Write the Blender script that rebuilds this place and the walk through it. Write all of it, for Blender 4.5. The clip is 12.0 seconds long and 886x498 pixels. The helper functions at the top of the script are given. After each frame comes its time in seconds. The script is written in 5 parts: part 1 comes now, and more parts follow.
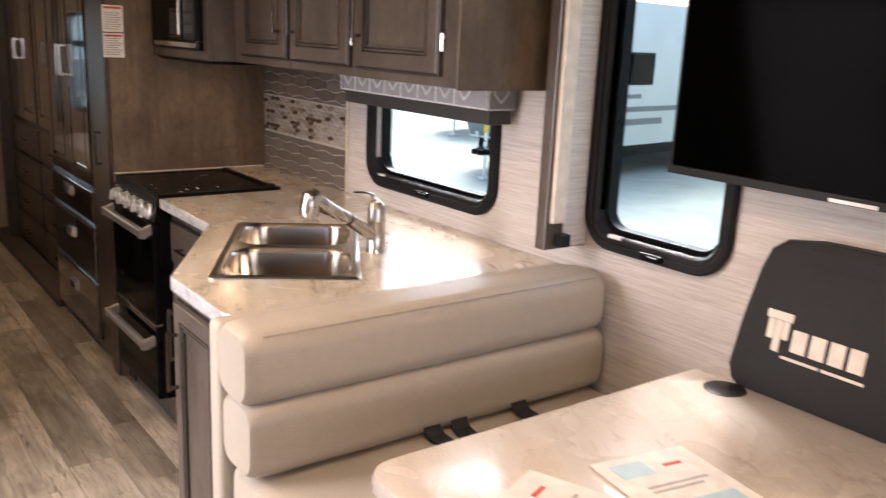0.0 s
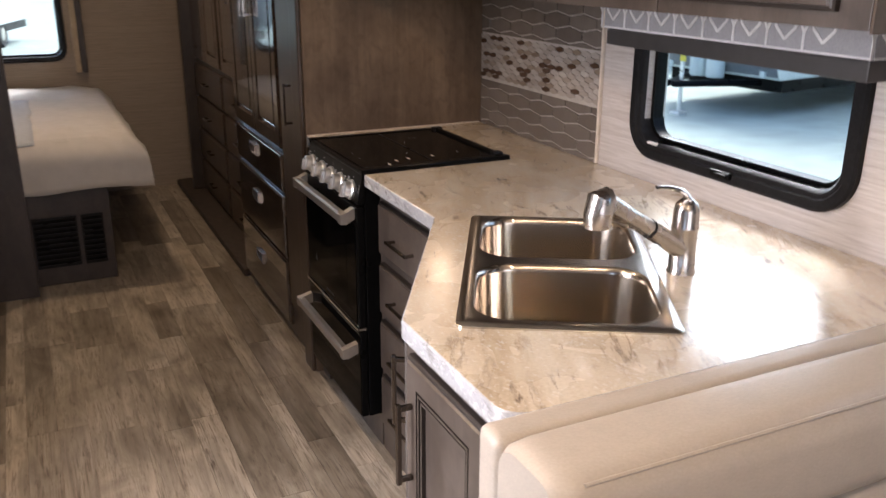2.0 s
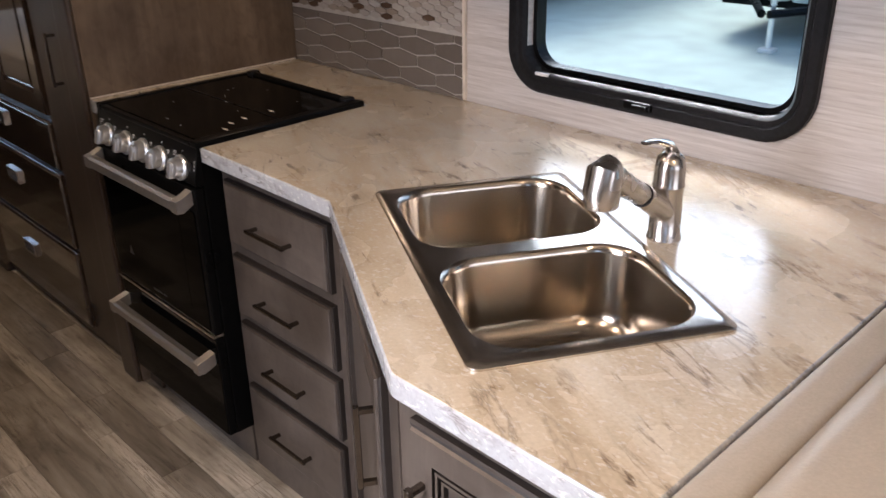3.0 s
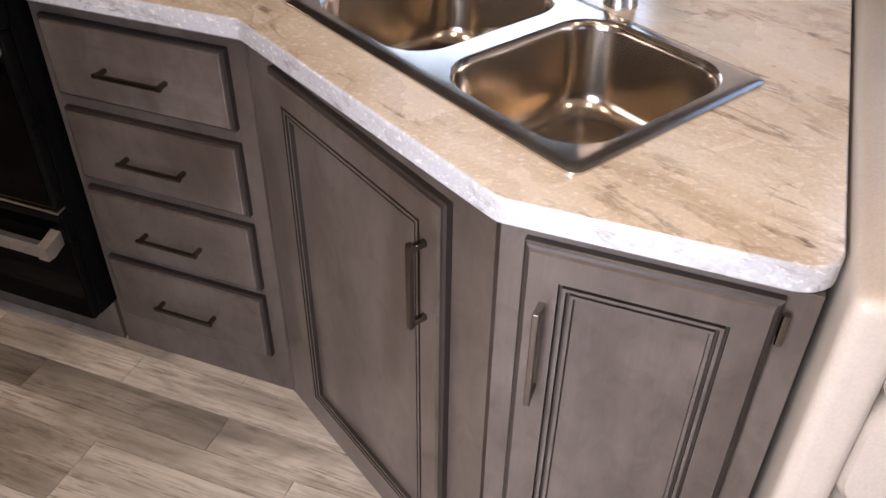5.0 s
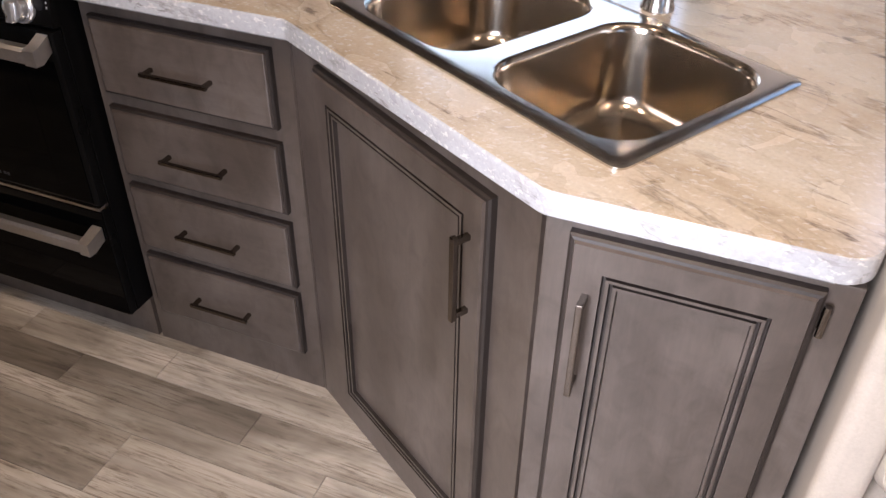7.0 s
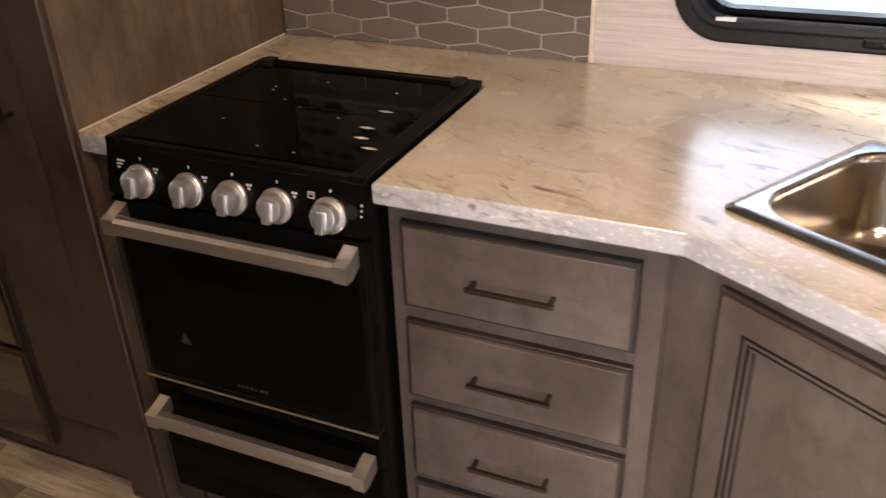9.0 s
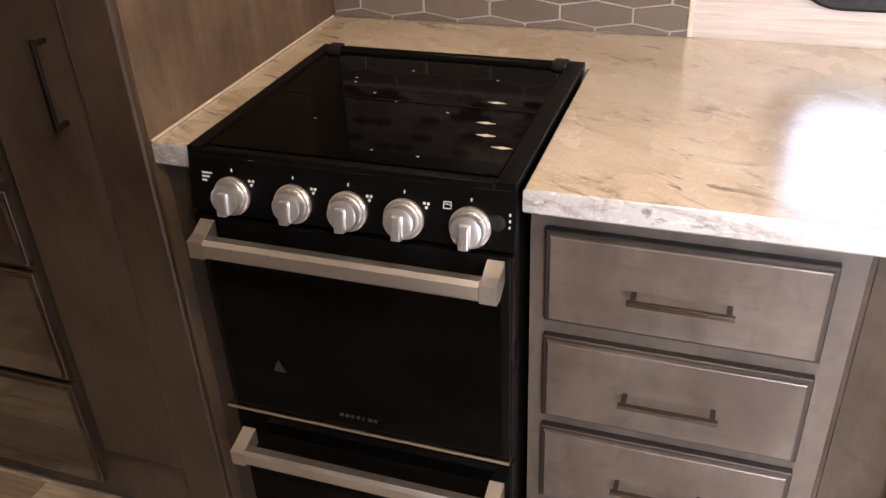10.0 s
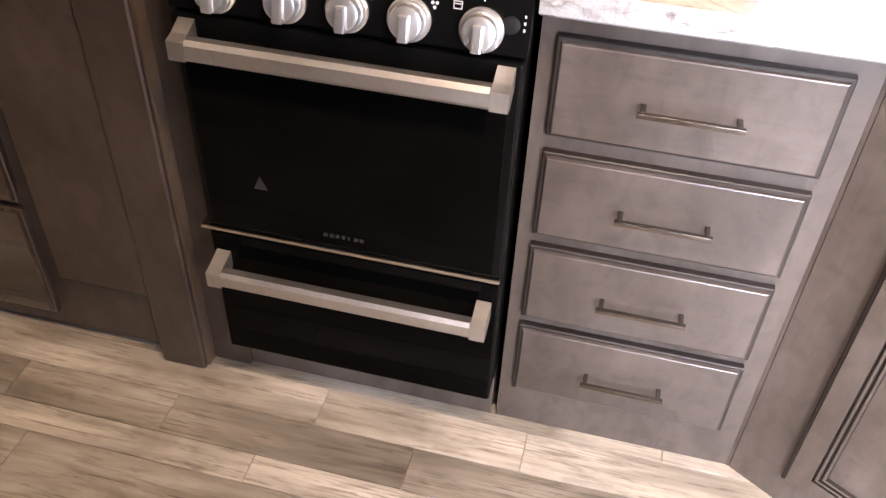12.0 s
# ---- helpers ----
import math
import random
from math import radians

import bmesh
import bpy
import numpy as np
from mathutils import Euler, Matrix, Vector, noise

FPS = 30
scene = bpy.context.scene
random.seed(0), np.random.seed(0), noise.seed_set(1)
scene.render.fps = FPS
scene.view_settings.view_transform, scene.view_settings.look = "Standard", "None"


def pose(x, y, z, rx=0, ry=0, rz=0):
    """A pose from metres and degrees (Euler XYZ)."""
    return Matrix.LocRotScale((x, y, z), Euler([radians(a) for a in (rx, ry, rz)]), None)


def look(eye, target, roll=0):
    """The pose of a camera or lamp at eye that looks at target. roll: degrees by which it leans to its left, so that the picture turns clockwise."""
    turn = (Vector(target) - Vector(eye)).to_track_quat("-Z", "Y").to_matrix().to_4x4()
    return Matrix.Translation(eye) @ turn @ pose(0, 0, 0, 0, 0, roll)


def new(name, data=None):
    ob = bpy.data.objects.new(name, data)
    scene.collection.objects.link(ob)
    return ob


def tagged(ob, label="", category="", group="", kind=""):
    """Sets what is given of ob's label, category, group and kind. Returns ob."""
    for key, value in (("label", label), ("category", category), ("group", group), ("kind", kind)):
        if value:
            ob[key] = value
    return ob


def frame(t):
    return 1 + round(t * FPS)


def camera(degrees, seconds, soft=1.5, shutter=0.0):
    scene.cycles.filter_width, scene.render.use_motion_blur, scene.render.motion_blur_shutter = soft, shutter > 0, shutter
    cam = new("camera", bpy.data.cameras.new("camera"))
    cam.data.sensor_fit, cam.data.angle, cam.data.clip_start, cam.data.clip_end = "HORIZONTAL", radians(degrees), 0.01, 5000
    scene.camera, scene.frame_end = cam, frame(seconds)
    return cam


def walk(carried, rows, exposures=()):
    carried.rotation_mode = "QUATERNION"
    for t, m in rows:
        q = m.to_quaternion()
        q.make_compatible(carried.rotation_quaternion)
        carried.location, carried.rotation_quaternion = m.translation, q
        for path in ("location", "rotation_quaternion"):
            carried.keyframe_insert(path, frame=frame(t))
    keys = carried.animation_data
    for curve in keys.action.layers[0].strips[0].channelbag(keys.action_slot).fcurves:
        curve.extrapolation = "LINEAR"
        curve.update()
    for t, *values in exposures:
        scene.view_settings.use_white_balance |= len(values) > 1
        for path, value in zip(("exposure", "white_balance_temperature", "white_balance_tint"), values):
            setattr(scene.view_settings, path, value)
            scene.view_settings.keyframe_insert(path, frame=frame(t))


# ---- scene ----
cam = camera(54.5, 12.0, soft=1.4, shutter=0.3)
PATH = [
    (0, (-1.716, -3.691, 1.531), (-0.55, -2.138, 1.051), 2.6),
    (0.5, (-1.689, -3.531, 1.538), (-0.718, -1.842, 1.086), 3.1),
    (1, (-1.615, -3.337, 1.522), (-0.801, -1.571, 1.055), 3.8),
    (1.5, (-1.508, -3.116, 1.532), (-0.79, -1.329, 0.991), 3.2),
    (2, (-1.539, -2.874, 1.51), (-0.72, -1.168, 0.863), 0.3),
    (2.5, (-1.636, -2.596, 1.532), (-0.522, -1.118, 0.775), -1.0),
    (3, (-1.601, -2.316, 1.51), (-0.34, -1.011, 0.67), -0.9),
    (3.5, (-1.591, -2.116, 1.487), (-0.2, -1.064, 0.508), -0.8),
    (5.3, (-1.803, -1.815, 1.466), (-0.337, -1.282, 0.214), 0.9),
    (5.5, (-1.806, -1.814, 1.464), (-0.344, -1.272, 0.211), 0.8),
    (6, (-1.815, -1.818, 1.468), (-0.353, -1.258, 0.223), 0.6),
    (6.5, (-1.827, -1.815, 1.466), (-0.369, -1.243, 0.222), 0.6),
    (7, (-1.83, -1.804, 1.466), (-0.358, -1.219, 0.245), 0.8),
    (7.5, (-1.829, -1.779, 1.481), (-0.28, -1.128, 0.396), 1.3),
    (7.7, (-1.836, -1.743, 1.48), (-0.24, -1.029, 0.508), 1.9),
    (9.3, (-1.732, -1.041, 1.45), (-0.135, -0.347, 0.466), -3.3),
    (9.5, (-1.726, -0.95, 1.444), (-0.124, -0.304, 0.437), -3.5),
    (10, (-1.704, -0.847, 1.452), (-0.102, -0.264, 0.407), -2.7),
    (10.5, (-1.668, -0.802, 1.437), (-0.114, -0.256, 0.302), -1.9),
    (11, (-1.709, -0.779, 1.416), (-0.211, -0.302, 0.18), -1.4),
    (11.5, (-1.74, -0.739, 1.39), (-0.265, -0.352, 0.095), 0.8),
    (12, (-1.749, -0.718, 1.367), (-0.267, -0.392, 0.065), 2.6),
]
EXPOSURES = [(0.0, 2.7, 6600, 22), (1.0, 2.77, 6600, 22), (1.5, 2.77, 6450, 22), (2.5, 2.38, 6000, 19), (3.7, 2.32, 6050, 21), (5.3, 2.50, 6000, 22), (7.7, 2.55, 5980, 21), (9.3, 3.0, 6900, 22), (10.0, 3.45, 6350, 20), (11.0, 3.9, 6050, 20), (12.0, 4.0, 5950, 22)]
walk(cam, [(t, look(eye, target, roll)) for t, eye, target, roll in PATH], EXPOSURES)

# ---- world, sun, lamps ----
world = bpy.data.worlds.new("sky")
scene.world = world
world.use_nodes = True
wn = world.node_tree.nodes
sky = wn.new("ShaderNodeTexSky")
sky.sky_type, sky.sun_disc = "NISHITA", False
sky.sun_elevation, sky.sun_rotation, sky.dust_density = radians(48), radians(40), 3.0
sky.air_density, sky.ozone_density = 0.7, 0.4
wn["Background"].inputs["Strength"].default_value = 0.10
world.node_tree.links.new(sky.outputs["Color"], wn["Background"].inputs["Color"])
sun = new("sun", bpy.data.lights.new("sun", "SUN"))
sun.data.energy, sun.data.angle, sun.data.color = 0.55, radians(15), (1.0, 0.96, 0.9)
sun.matrix_world = look((0, 0, 20), (-11.6, -13.8, 0))
WARM = (1.0, 0.74, 0.47)
COOL = (1.0, 0.97, 0.94)


def lamp(name, eye, target, watts, colour, size, size_y=None):
    data = bpy.data.lights.new(name, "AREA")
    data.energy, data.color, data.size = watts, colour, size
    data.shape = "RECTANGLE" if size_y else "DISK"
    if size_y:
        data.size_y = size_y
    ob = new(name, data)
    ob.matrix_world = look(eye, target)
    return ob


CEIL = 2.06
LAMPS = [(-1.40, -0.85), (-1.55, -1.70), (-1.1, -2.8), (-1.5, -3.9), (-1.3, 1.6)]
for lx, ly in LAMPS:
    lamp("lamp", (lx, ly, CEIL - 0.03), (lx, ly, 0), 1.2 if ly < -2 else 1.1 if ly > 1 else 1.15 if ly > -1 else 0.8, WARM, 0.16)
# the lamp in the microwave's underside, over the cooker
lamp("hood_lamp", (-0.30, -0.27, 1.388), (-0.30, -0.27, 0.0), 0.08, WARM, 0.05, 0.16)
# daylight through the unseen entry door, and added fill from an assumed windscreen
lamp("door_daylight", (-2.37, -1.50, 1.0), (-0.8, -1.75, 0.2), 3.8, COOL, 0.62, 1.7).data.spread = radians(105)
lamp("front_fill", (-1.1, -5.9, 1.35), (-1.1, 0, 0.9), 3.3, COOL, 1.9, 0.9)


# ---- materials ----
def material(name):
    m = bpy.data.materials.new(name)
    m.use_nodes = True
    n, l = m.node_tree.nodes, m.node_tree.links
    return m, n, l, n["Principled BSDF"]


def coords(n, l, scale=(1, 1, 1), rot=(0, 0, 0), shift=False):
    tc, mp = n.new("ShaderNodeTexCoord"), n.new("ShaderNodeMapping")
    mp.inputs["Scale"].default_value = scale
    mp.inputs["Rotation"].default_value = rot
    l.new(tc.outputs["Object"], mp.inputs["Vector"])
    if shift:
        info, mul = n.new("ShaderNodeObjectInfo"), n.new("ShaderNodeVectorMath")
        mul.operation = "SCALE"
        mul.inputs[0].default_value = (31.0, 17.0, 23.0)
        l.new(info.outputs["Random"], mul.inputs["Scale"])
        l.new(mul.outputs["Vector"], mp.inputs["Location"])
    return mp.outputs["Vector"]


def noise_tex(n, l, vec, scale, detail=4.0, rough=0.55, distort=0.0):
    t = n.new("ShaderNodeTexNoise")
    t.inputs["Scale"].default_value, t.inputs["Detail"].default_value = scale, detail
    t.inputs["Roughness"].default_value, t.inputs["Distortion"].default_value = rough, distort
    l.new(vec, t.inputs["Vector"])
    return t.outputs["Fac"]


def ramp(n, l, fac, stops):
    r = n.new("ShaderNodeValToRGB")
    e = r.color_ramp.elements
    while len(e) < len(stops):
        e.new(0.5)
    for k, (at, c) in zip(e, stops):
        k.position, k.color = at, (*c, 1)
    l.new(fac, r.inputs["Fac"])
    return r.outputs["Color"]


def mix(n, l, a, b, fac, mode="MULTIPLY"):
    m = n.new("ShaderNodeMix")
    m.data_type, m.blend_type = "RGBA", mode
    if isinstance(fac, float):
        m.inputs[0].default_value = fac
    else:
        l.new(fac, m.inputs[0])
    for sock, v in ((m.inputs[6], a), (m.inputs[7], b)):
        if isinstance(v, tuple):
            sock.default_value = (*v, 1)
        else:
            l.new(v, sock)
    return m.outputs[2]


def bump(n, l, bsdf, fac, strength, dist=0.002):
    b = n.new("ShaderNodeBump")
    b.inputs["Strength"].default_value, b.inputs["Distance"].default_value = strength, dist
    l.new(fac, b.inputs["Height"])
    l.new(b.outputs["Normal"], bsdf.inputs["Normal"])


def simple(name, colour, rough=0.5, metal=0.0, vary=0.12, scale=30.0, relief=0.05, coat=0.0, rough_vary=0.1):
    m, n, l, b = material(name)
    v = coords(n, l)
    f = noise_tex(n, l, v, scale)
    f2 = noise_tex(n, l, v, scale * 0.12, 3)
    lo, hi = tuple(c * (1 - vary) for c in colour), tuple(min(1, c * (1 + vary)) for c in colour)
    c1 = ramp(n, l, f, [(0.3, lo), (0.7, hi)])
    c2 = ramp(n, l, f2, [(0.3, (1 - vary,) * 3), (0.7, (1, 1, 1))])
    l.new(mix(n, l, c1, c2, 1.0), b.inputs["Base Color"])
    r = n.new("ShaderNodeMapRange")
    r.inputs["To Min"].default_value, r.inputs["To Max"].default_value = max(0.02, rough - rough_vary), min(1, rough + rough_vary)
    l.new(f2, r.inputs["Value"])
    l.new(r.outputs["Result"], b.inputs["Roughness"])
    b.inputs["Metallic"].default_value, b.inputs["Coat Weight"].default_value = metal, coat
    if relief:
        bump(n, l, b, f, relief)
    return m


def wood(name, dark, light, scale=(26, 26, 2.2), rough=0.42, coat=0.0, blotch=0.42, shift=True):
    """Stained maple: long soft grain, cloudy blotches, fine pores."""
    m, n, l, b = material(name)
    v = coords(n, l, scale, shift=shift)
    grain = noise_tex(n, l, v, 1.0, 6, 0.6, 0.5)
    tc = coords(n, l, (1, 1, 0.5), shift=shift)
    cloud = noise_tex(n, l, tc, 7.0, 3, 0.5, 0.4)
    fine = noise_tex(n, l, coords(n, l, tuple(s * 9 for s in scale)), 1.0, 2)
    mottle = noise_tex(n, l, coords(n, l, (1, 1, 0.7), shift=shift), 26.0, 4, 0.6, 0.8)
    c1 = ramp(n, l, grain, [(0.10, dark), (0.90, light)])
    c2 = ramp(n, l, cloud, [(0.3, (1 - blotch, 1 - blotch * 1.08, 1 - blotch * 1.16)), (0.7, (1.08, 1.08, 1.08))])
    c3 = ramp(n, l, fine, [(0.35, (0.93, 0.93, 0.93)), (0.6, (1, 1, 1))])
    c4 = ramp(n, l, mottle, [(0.28, (0.72, 0.70, 0.68)), (0.52, (1, 1, 1)), (0.75, (1.14, 1.14, 1.15))])
    l.new(mix(n, l, mix(n, l, mix(n, l, c1, c2, 1.0), c3, 1.0), c4, 1.0), b.inputs["Base Color"])
    r = n.new("ShaderNodeMapRange")
    r.inputs["To Min"].default_value, r.inputs["To Max"].default_value = rough - 0.06, rough + 0.1
    l.new(cloud, r.inputs["Value"])
    l.new(r.outputs["Result"], b.inputs["Roughness"])
    b.inputs["Coat Weight"].default_value, b.inputs["Coat Roughness"].default_value = coat, 0.03 if coat == 1.0 else 0.24
    bump(n, l, b, grain, 0.04, 0.0008)
    return m


WOOD = wood("stained_maple", (0.071, 0.0565, 0.0465), (0.108, 0.0885, 0.075), rough=0.36, coat=0.5)
WOOD_H = wood("stained_maple_flat_grain", (0.071, 0.0565, 0.0465), (0.108, 0.0885, 0.075), scale=(26, 2.2, 26), rough=0.36, coat=0.5)
WOOD_TALL = wood("lacquered_maple", (0.054, 0.038, 0.027), (0.088, 0.063, 0.046), rough=0.30, coat=0.0)
WOOD_GLOSS = wood("glossy_lacquer", (0.042, 0.029, 0.021), (0.066, 0.047, 0.035), rough=0.11, coat=1.0)
WOOD_PANEL = wood("wood_grain_panel", (0.098, 0.068, 0.043), (0.200, 0.143, 0.094), scale=(40, 40, 1.6), rough=0.5)
# darker wood for the outer steps and grooves of the fronts
WOOD_STEP_DARK = wood("dark_step_wood", (0.016, 0.012, 0.010), (0.030, 0.023, 0.019))
WOOD_DARK = wood("dark_wood", (0.034, 0.025, 0.020), (0.060, 0.045, 0.036), rough=0.4)


def marble(name, stops, veins=1.0):
    m, n, l, b = material(name)
    v = coords(n, l, (1, 1, 1), (0, 0, radians(24)))
    st = n.new("ShaderNodeMapping")
    st.inputs["Scale"].default_value = (9.0, 2.4, 9.0)
    l.new(v, st.inputs["Vector"])
    wide = noise_tex(n, l, st.outputs["Vector"], 0.9, 5, 0.6, 0.5)
    st2 = n.new("ShaderNodeMapping")
    st2.inputs["Scale"].default_value = (36.0, 7.5, 36.0)
    l.new(v, st2.inputs["Vector"])
    thin = noise_tex(n, l, st2.outputs["Vector"], 1.0, 6, 0.66, 0.8)
    gate = noise_tex(n, l, v, 6.5, 3, 0.5, 0.6)
    base = ramp(n, l, wide, stops)
    vein = ramp(n, l, thin, [(0.31, (0.14, 0.11, 0.09)), (0.37, (0.45, 0.40, 0.36)), (0.42, (1, 1, 1))])
    g = ramp(n, l, gate, [(0.42, (0, 0, 0)), (0.58, (1, 1, 1))])
    st3 = n.new("ShaderNodeMapping")
    st3.inputs["Scale"].default_value = (13.0, 2.6, 13.0)
    l.new(v, st3.inputs["Vector"])
    long_lines = noise_tex(n, l, st3.outputs["Vector"], 1.0, 5, 0.62, 0.7)
    ridge = ramp(n, l, long_lines, [(0.455, (1, 1, 1)), (0.490, (0.60, 0.54, 0.48)), (0.500, (0.22, 0.18, 0.15)), (0.510, (0.62, 0.56, 0.51)), (0.54, (1, 1, 1))])
    gate2 = noise_tex(n, l, v, 3.6, 4, 0.6, 1.0)
    g2 = ramp(n, l, gate2, [(0.50, (0, 0, 0)), (0.66, (0.9, 0.9, 0.9))])
    ridged = mix(n, l, (1.0, 1.0, 1.0), ridge, g2, "MIX")
    veined = mix(n, l, mix(n, l, (1.0, 1.0, 1.0), vein, g, "MIX"), ridged, 1.0)
    fleck = noise_tex(n, l, coords(n, l, (150, 80, 150), (0, 0, radians(24))), 1.0, 3, 0.55, 0.4)
    fl = ramp(n, l, fleck, [(0.57, (0, 0, 0)), (0.66, (0.5, 0.5, 0.5))])
    base = mix(n, l, base, (0.78, 0.755, 0.72), fl, "MIX")
    speck = noise_tex(n, l, v, 160.0, 2)
    sp = ramp(n, l, speck, [(0.3, (0.9, 0.89, 0.88)), (0.6, (1, 1, 1))])
    l.new(mix(n, l, mix(n, l, base, veined, veins), sp, 1.0), b.inputs["Base Color"])
    r = n.new("ShaderNodeMapRange")
    r.inputs["To Min"].default_value, r.inputs["To Max"].default_value = 0.20, 0.34
    b.inputs["Coat Weight"].default_value, b.inputs["Coat Roughness"].default_value = 1.0, 0.19
    b.inputs["Coat IOR"].default_value = 1.7
    l.new(gate, r.inputs["Value"])
    l.new(r.outputs["Result"], b.inputs["Roughness"])
    bump(n, l, b, speck, 0.04, 0.0006)
    return m


MARBLE = marble("marble_laminate", [(0.28, (0.47, 0.380, 0.265)), (0.45, (0.595, 0.505, 0.375)), (0.62, (0.68, 0.62, 0.505)), (0.8, (0.55, 0.45, 0.32))])
# counter edge: the same marble, paled in colour for the daylight it catches
MARBLE_LIT_EDGE = marble("lit_marble_edge", [(0.28, (0.34, 0.34, 0.34)), (0.45, (0.42, 0.43, 0.44)), (0.62, (0.47, 0.485, 0.495)), (0.8, (0.37, 0.37, 0.37))], 0.8)
MARBLE_TABLE = marble("pale_marble_table", [(0.28, (0.60, 0.52, 0.43)), (0.45, (0.68, 0.61, 0.53)), (0.62, (0.74, 0.69, 0.63)), (0.8, (0.62, 0.54, 0.45))], 0.45)


def plank_material():
    m, n, l, b = material("vinyl_plank")
    info = n.new("ShaderNodeObjectInfo")
    v = coords(n, l, (30, 2.2, 30), shift=True)
    grain = noise_tex(n, l, v, 1.0, 6, 0.62, 0.6)
    cloud = noise_tex(n, l, coords(n, l, (6, 2.2, 6), shift=True), 1.0, 4, 0.6, 0.8)
    worn = noise_tex(n, l, coords(n, l, (70, 9, 70), shift=True), 1.0, 4, 0.7)
    c1 = ramp(n, l, grain, [(0.25, (0.275, 0.235, 0.180)), (0.5, (0.49, 0.436, 0.350)), (0.78, (0.645, 0.598, 0.512))])
    c2 = ramp(n, l, cloud, [(0.30, (0.45, 0.43, 0.41)), (0.58, (1, 1, 1))])
    c3 = ramp(n, l, worn, [(0.30, (0.46, 0.43, 0.40)), (0.45, (1, 1, 1))])
    streak = noise_tex(n, l, coords(n, l, (120, 5.0, 120), shift=True), 1.0, 5, 0.7, 1.4)
    gate = noise_tex(n, l, coords(n, l, (14, 2.4, 14), shift=True), 1.0, 3, 0.55, 0.8)
    torn = ramp(n, l, streak, [(0.36, (0.30, 0.26, 0.23)), (0.44, (0.66, 0.62, 0.58)), (0.50, (1, 1, 1))])
    where = ramp(n, l, gate, [(0.46, (0, 0, 0)), (0.60, (1, 1, 1))])
    torn = mix(n, l, (1.0, 1.0, 1.0), torn, where, "MIX")
    c4 = ramp(n, l, info.outputs["Random"], [(0.0, (0.52, 0.50, 0.48)), (0.35, (0.88, 0.87, 0.86)), (0.7, (1, 1, 1)), (1.0, (1.12, 1.11, 1.10))])
    l.new(mix(n, l, mix(n, l, mix(n, l, mix(n, l, c1, c2, 1.0), c3, 0.8), c4, 1.0), torn, 0.85), b.inputs["Base Color"])
    r = n.new("ShaderNodeMapRange")
    r.inputs["To Min"].default_value, r.inputs["To Max"].default_value = 0.27, 0.44
    l.new(cloud, r.inputs["Value"])
    l.new(r.outputs["Result"], b.inputs["Roughness"])
    bump(n, l, b, worn, 0.12, 0.0008)
    return m


PLANK = plank_material()


def wallpaper(name, lo, hi, rough=0.65):
    m, n, l, b = material(name)
    streak = noise_tex(n, l, coords(n, l, (3, 3, 110)), 1.0, 5, 0.7, 0.6)
    weave = noise_tex(n, l, coords(n, l, (14, 14, 420)), 1.0, 3, 0.6, 0.3)
    blot = noise_tex(n, l, coords(n, l), 3.0, 3)
    c1 = ramp(n, l, streak, [(0.32, lo), (0.6, hi)])
    c2 = ramp(n, l, weave, [(0.3, (0.84, 0.83, 0.82)), (0.6, (1, 1, 1))])
    c3 = ramp(n, l, blot, [(0.3, (0.93, 0.93, 0.93)), (0.7, (1, 1, 1))])
    l.new(mix(n, l, mix(n, l, c1, c2, 1.0), c3, 1.0), b.inputs["Base Color"])
    b.inputs["Roughness"].default_value = rough
    bump(n, l, b, weave, 0.25, 0.0012)
    return m


PAPER = wallpaper("streaked_wallpaper", (0.47, 0.42, 0.38), (0.64, 0.60, 0.565))
TAN = wallpaper("tan_wallpaper", (0.30, 0.245, 0.19), (0.36, 0.295, 0.23))


def tinted(name, stops, rough=0.3):
    m, n, l, b = material(name)
    info = n.new("ShaderNodeObjectInfo")
    c = ramp(n, l, info.outputs["Random"], stops)
    f = noise_tex(n, l, coords(n, l, shift=True), 22.0, 4, 0.6)
    c2 = ramp(n, l, f, [(0.3, (0.86, 0.86, 0.86)), (0.7, (1, 1, 1))])
    l.new(mix(n, l, c, c2, 1.0), b.inputs["Base Color"])
    b.inputs["Roughness"].default_value = rough
    bump(n, l, b, f, 0.08, 0.001)
    return m


TILE = tinted("taupe_glazed_tile", [(0.0, (0.135, 0.115, 0.098)), (1.0, (0.185, 0.160, 0.138))], 0.22)
CHIP = tinted("mosaic_chip", [(0.0, (0.36, 0.32, 0.28)), (0.55, (0.46, 0.425, 0.39)), (0.70, (0.30, 0.255, 0.21)),
                              (0.82, (0.22, 0.17, 0.13)), (0.86, (0.075, 0.045, 0.028)), (1.0, (0.10, 0.062, 0.040))], 0.18)
GROUT = simple("pale_grout", (0.44, 0.40, 0.36), 0.8)
STEEL = simple("brushed_steel", (0.60, 0.565, 0.52), 0.22, 1.0, 0.05, 90.0, 0.02)
BOWL_STEEL = simple("polished_bowl_steel", (0.47, 0.405, 0.33), 0.19, 1.0, 0.02, 90.0, 0.0, rough_vary=0.03)
BAR_STEEL = simple("satin_bar_steel", (0.58, 0.55, 0.51), 0.45, 1.0, 0.05, 120.0, 0.03)
SATIN = simple("satin_nickel", (0.54, 0.50, 0.455), 0.26, 1.0, 0.05, 80.0, 0.02)
CHROME = simple("bright_nickel", (0.64, 0.60, 0.56), 0.14, 1.0, 0.04, 60.0, 0.0)
BRONZE = simple("dark_bronze", (0.17, 0.148, 0.13), 0.22, 1.0, 0.1, 60.0, 0.03)
BRASS = simple("polished_brass", (0.78, 0.60, 0.34), 0.16, 1.0, 0.05, 40.0, 0.0)
BLACK = simple("black_enamel", (0.0035, 0.0035, 0.0035), 0.30, 0.0, 0.2, 60.0, 0.03)
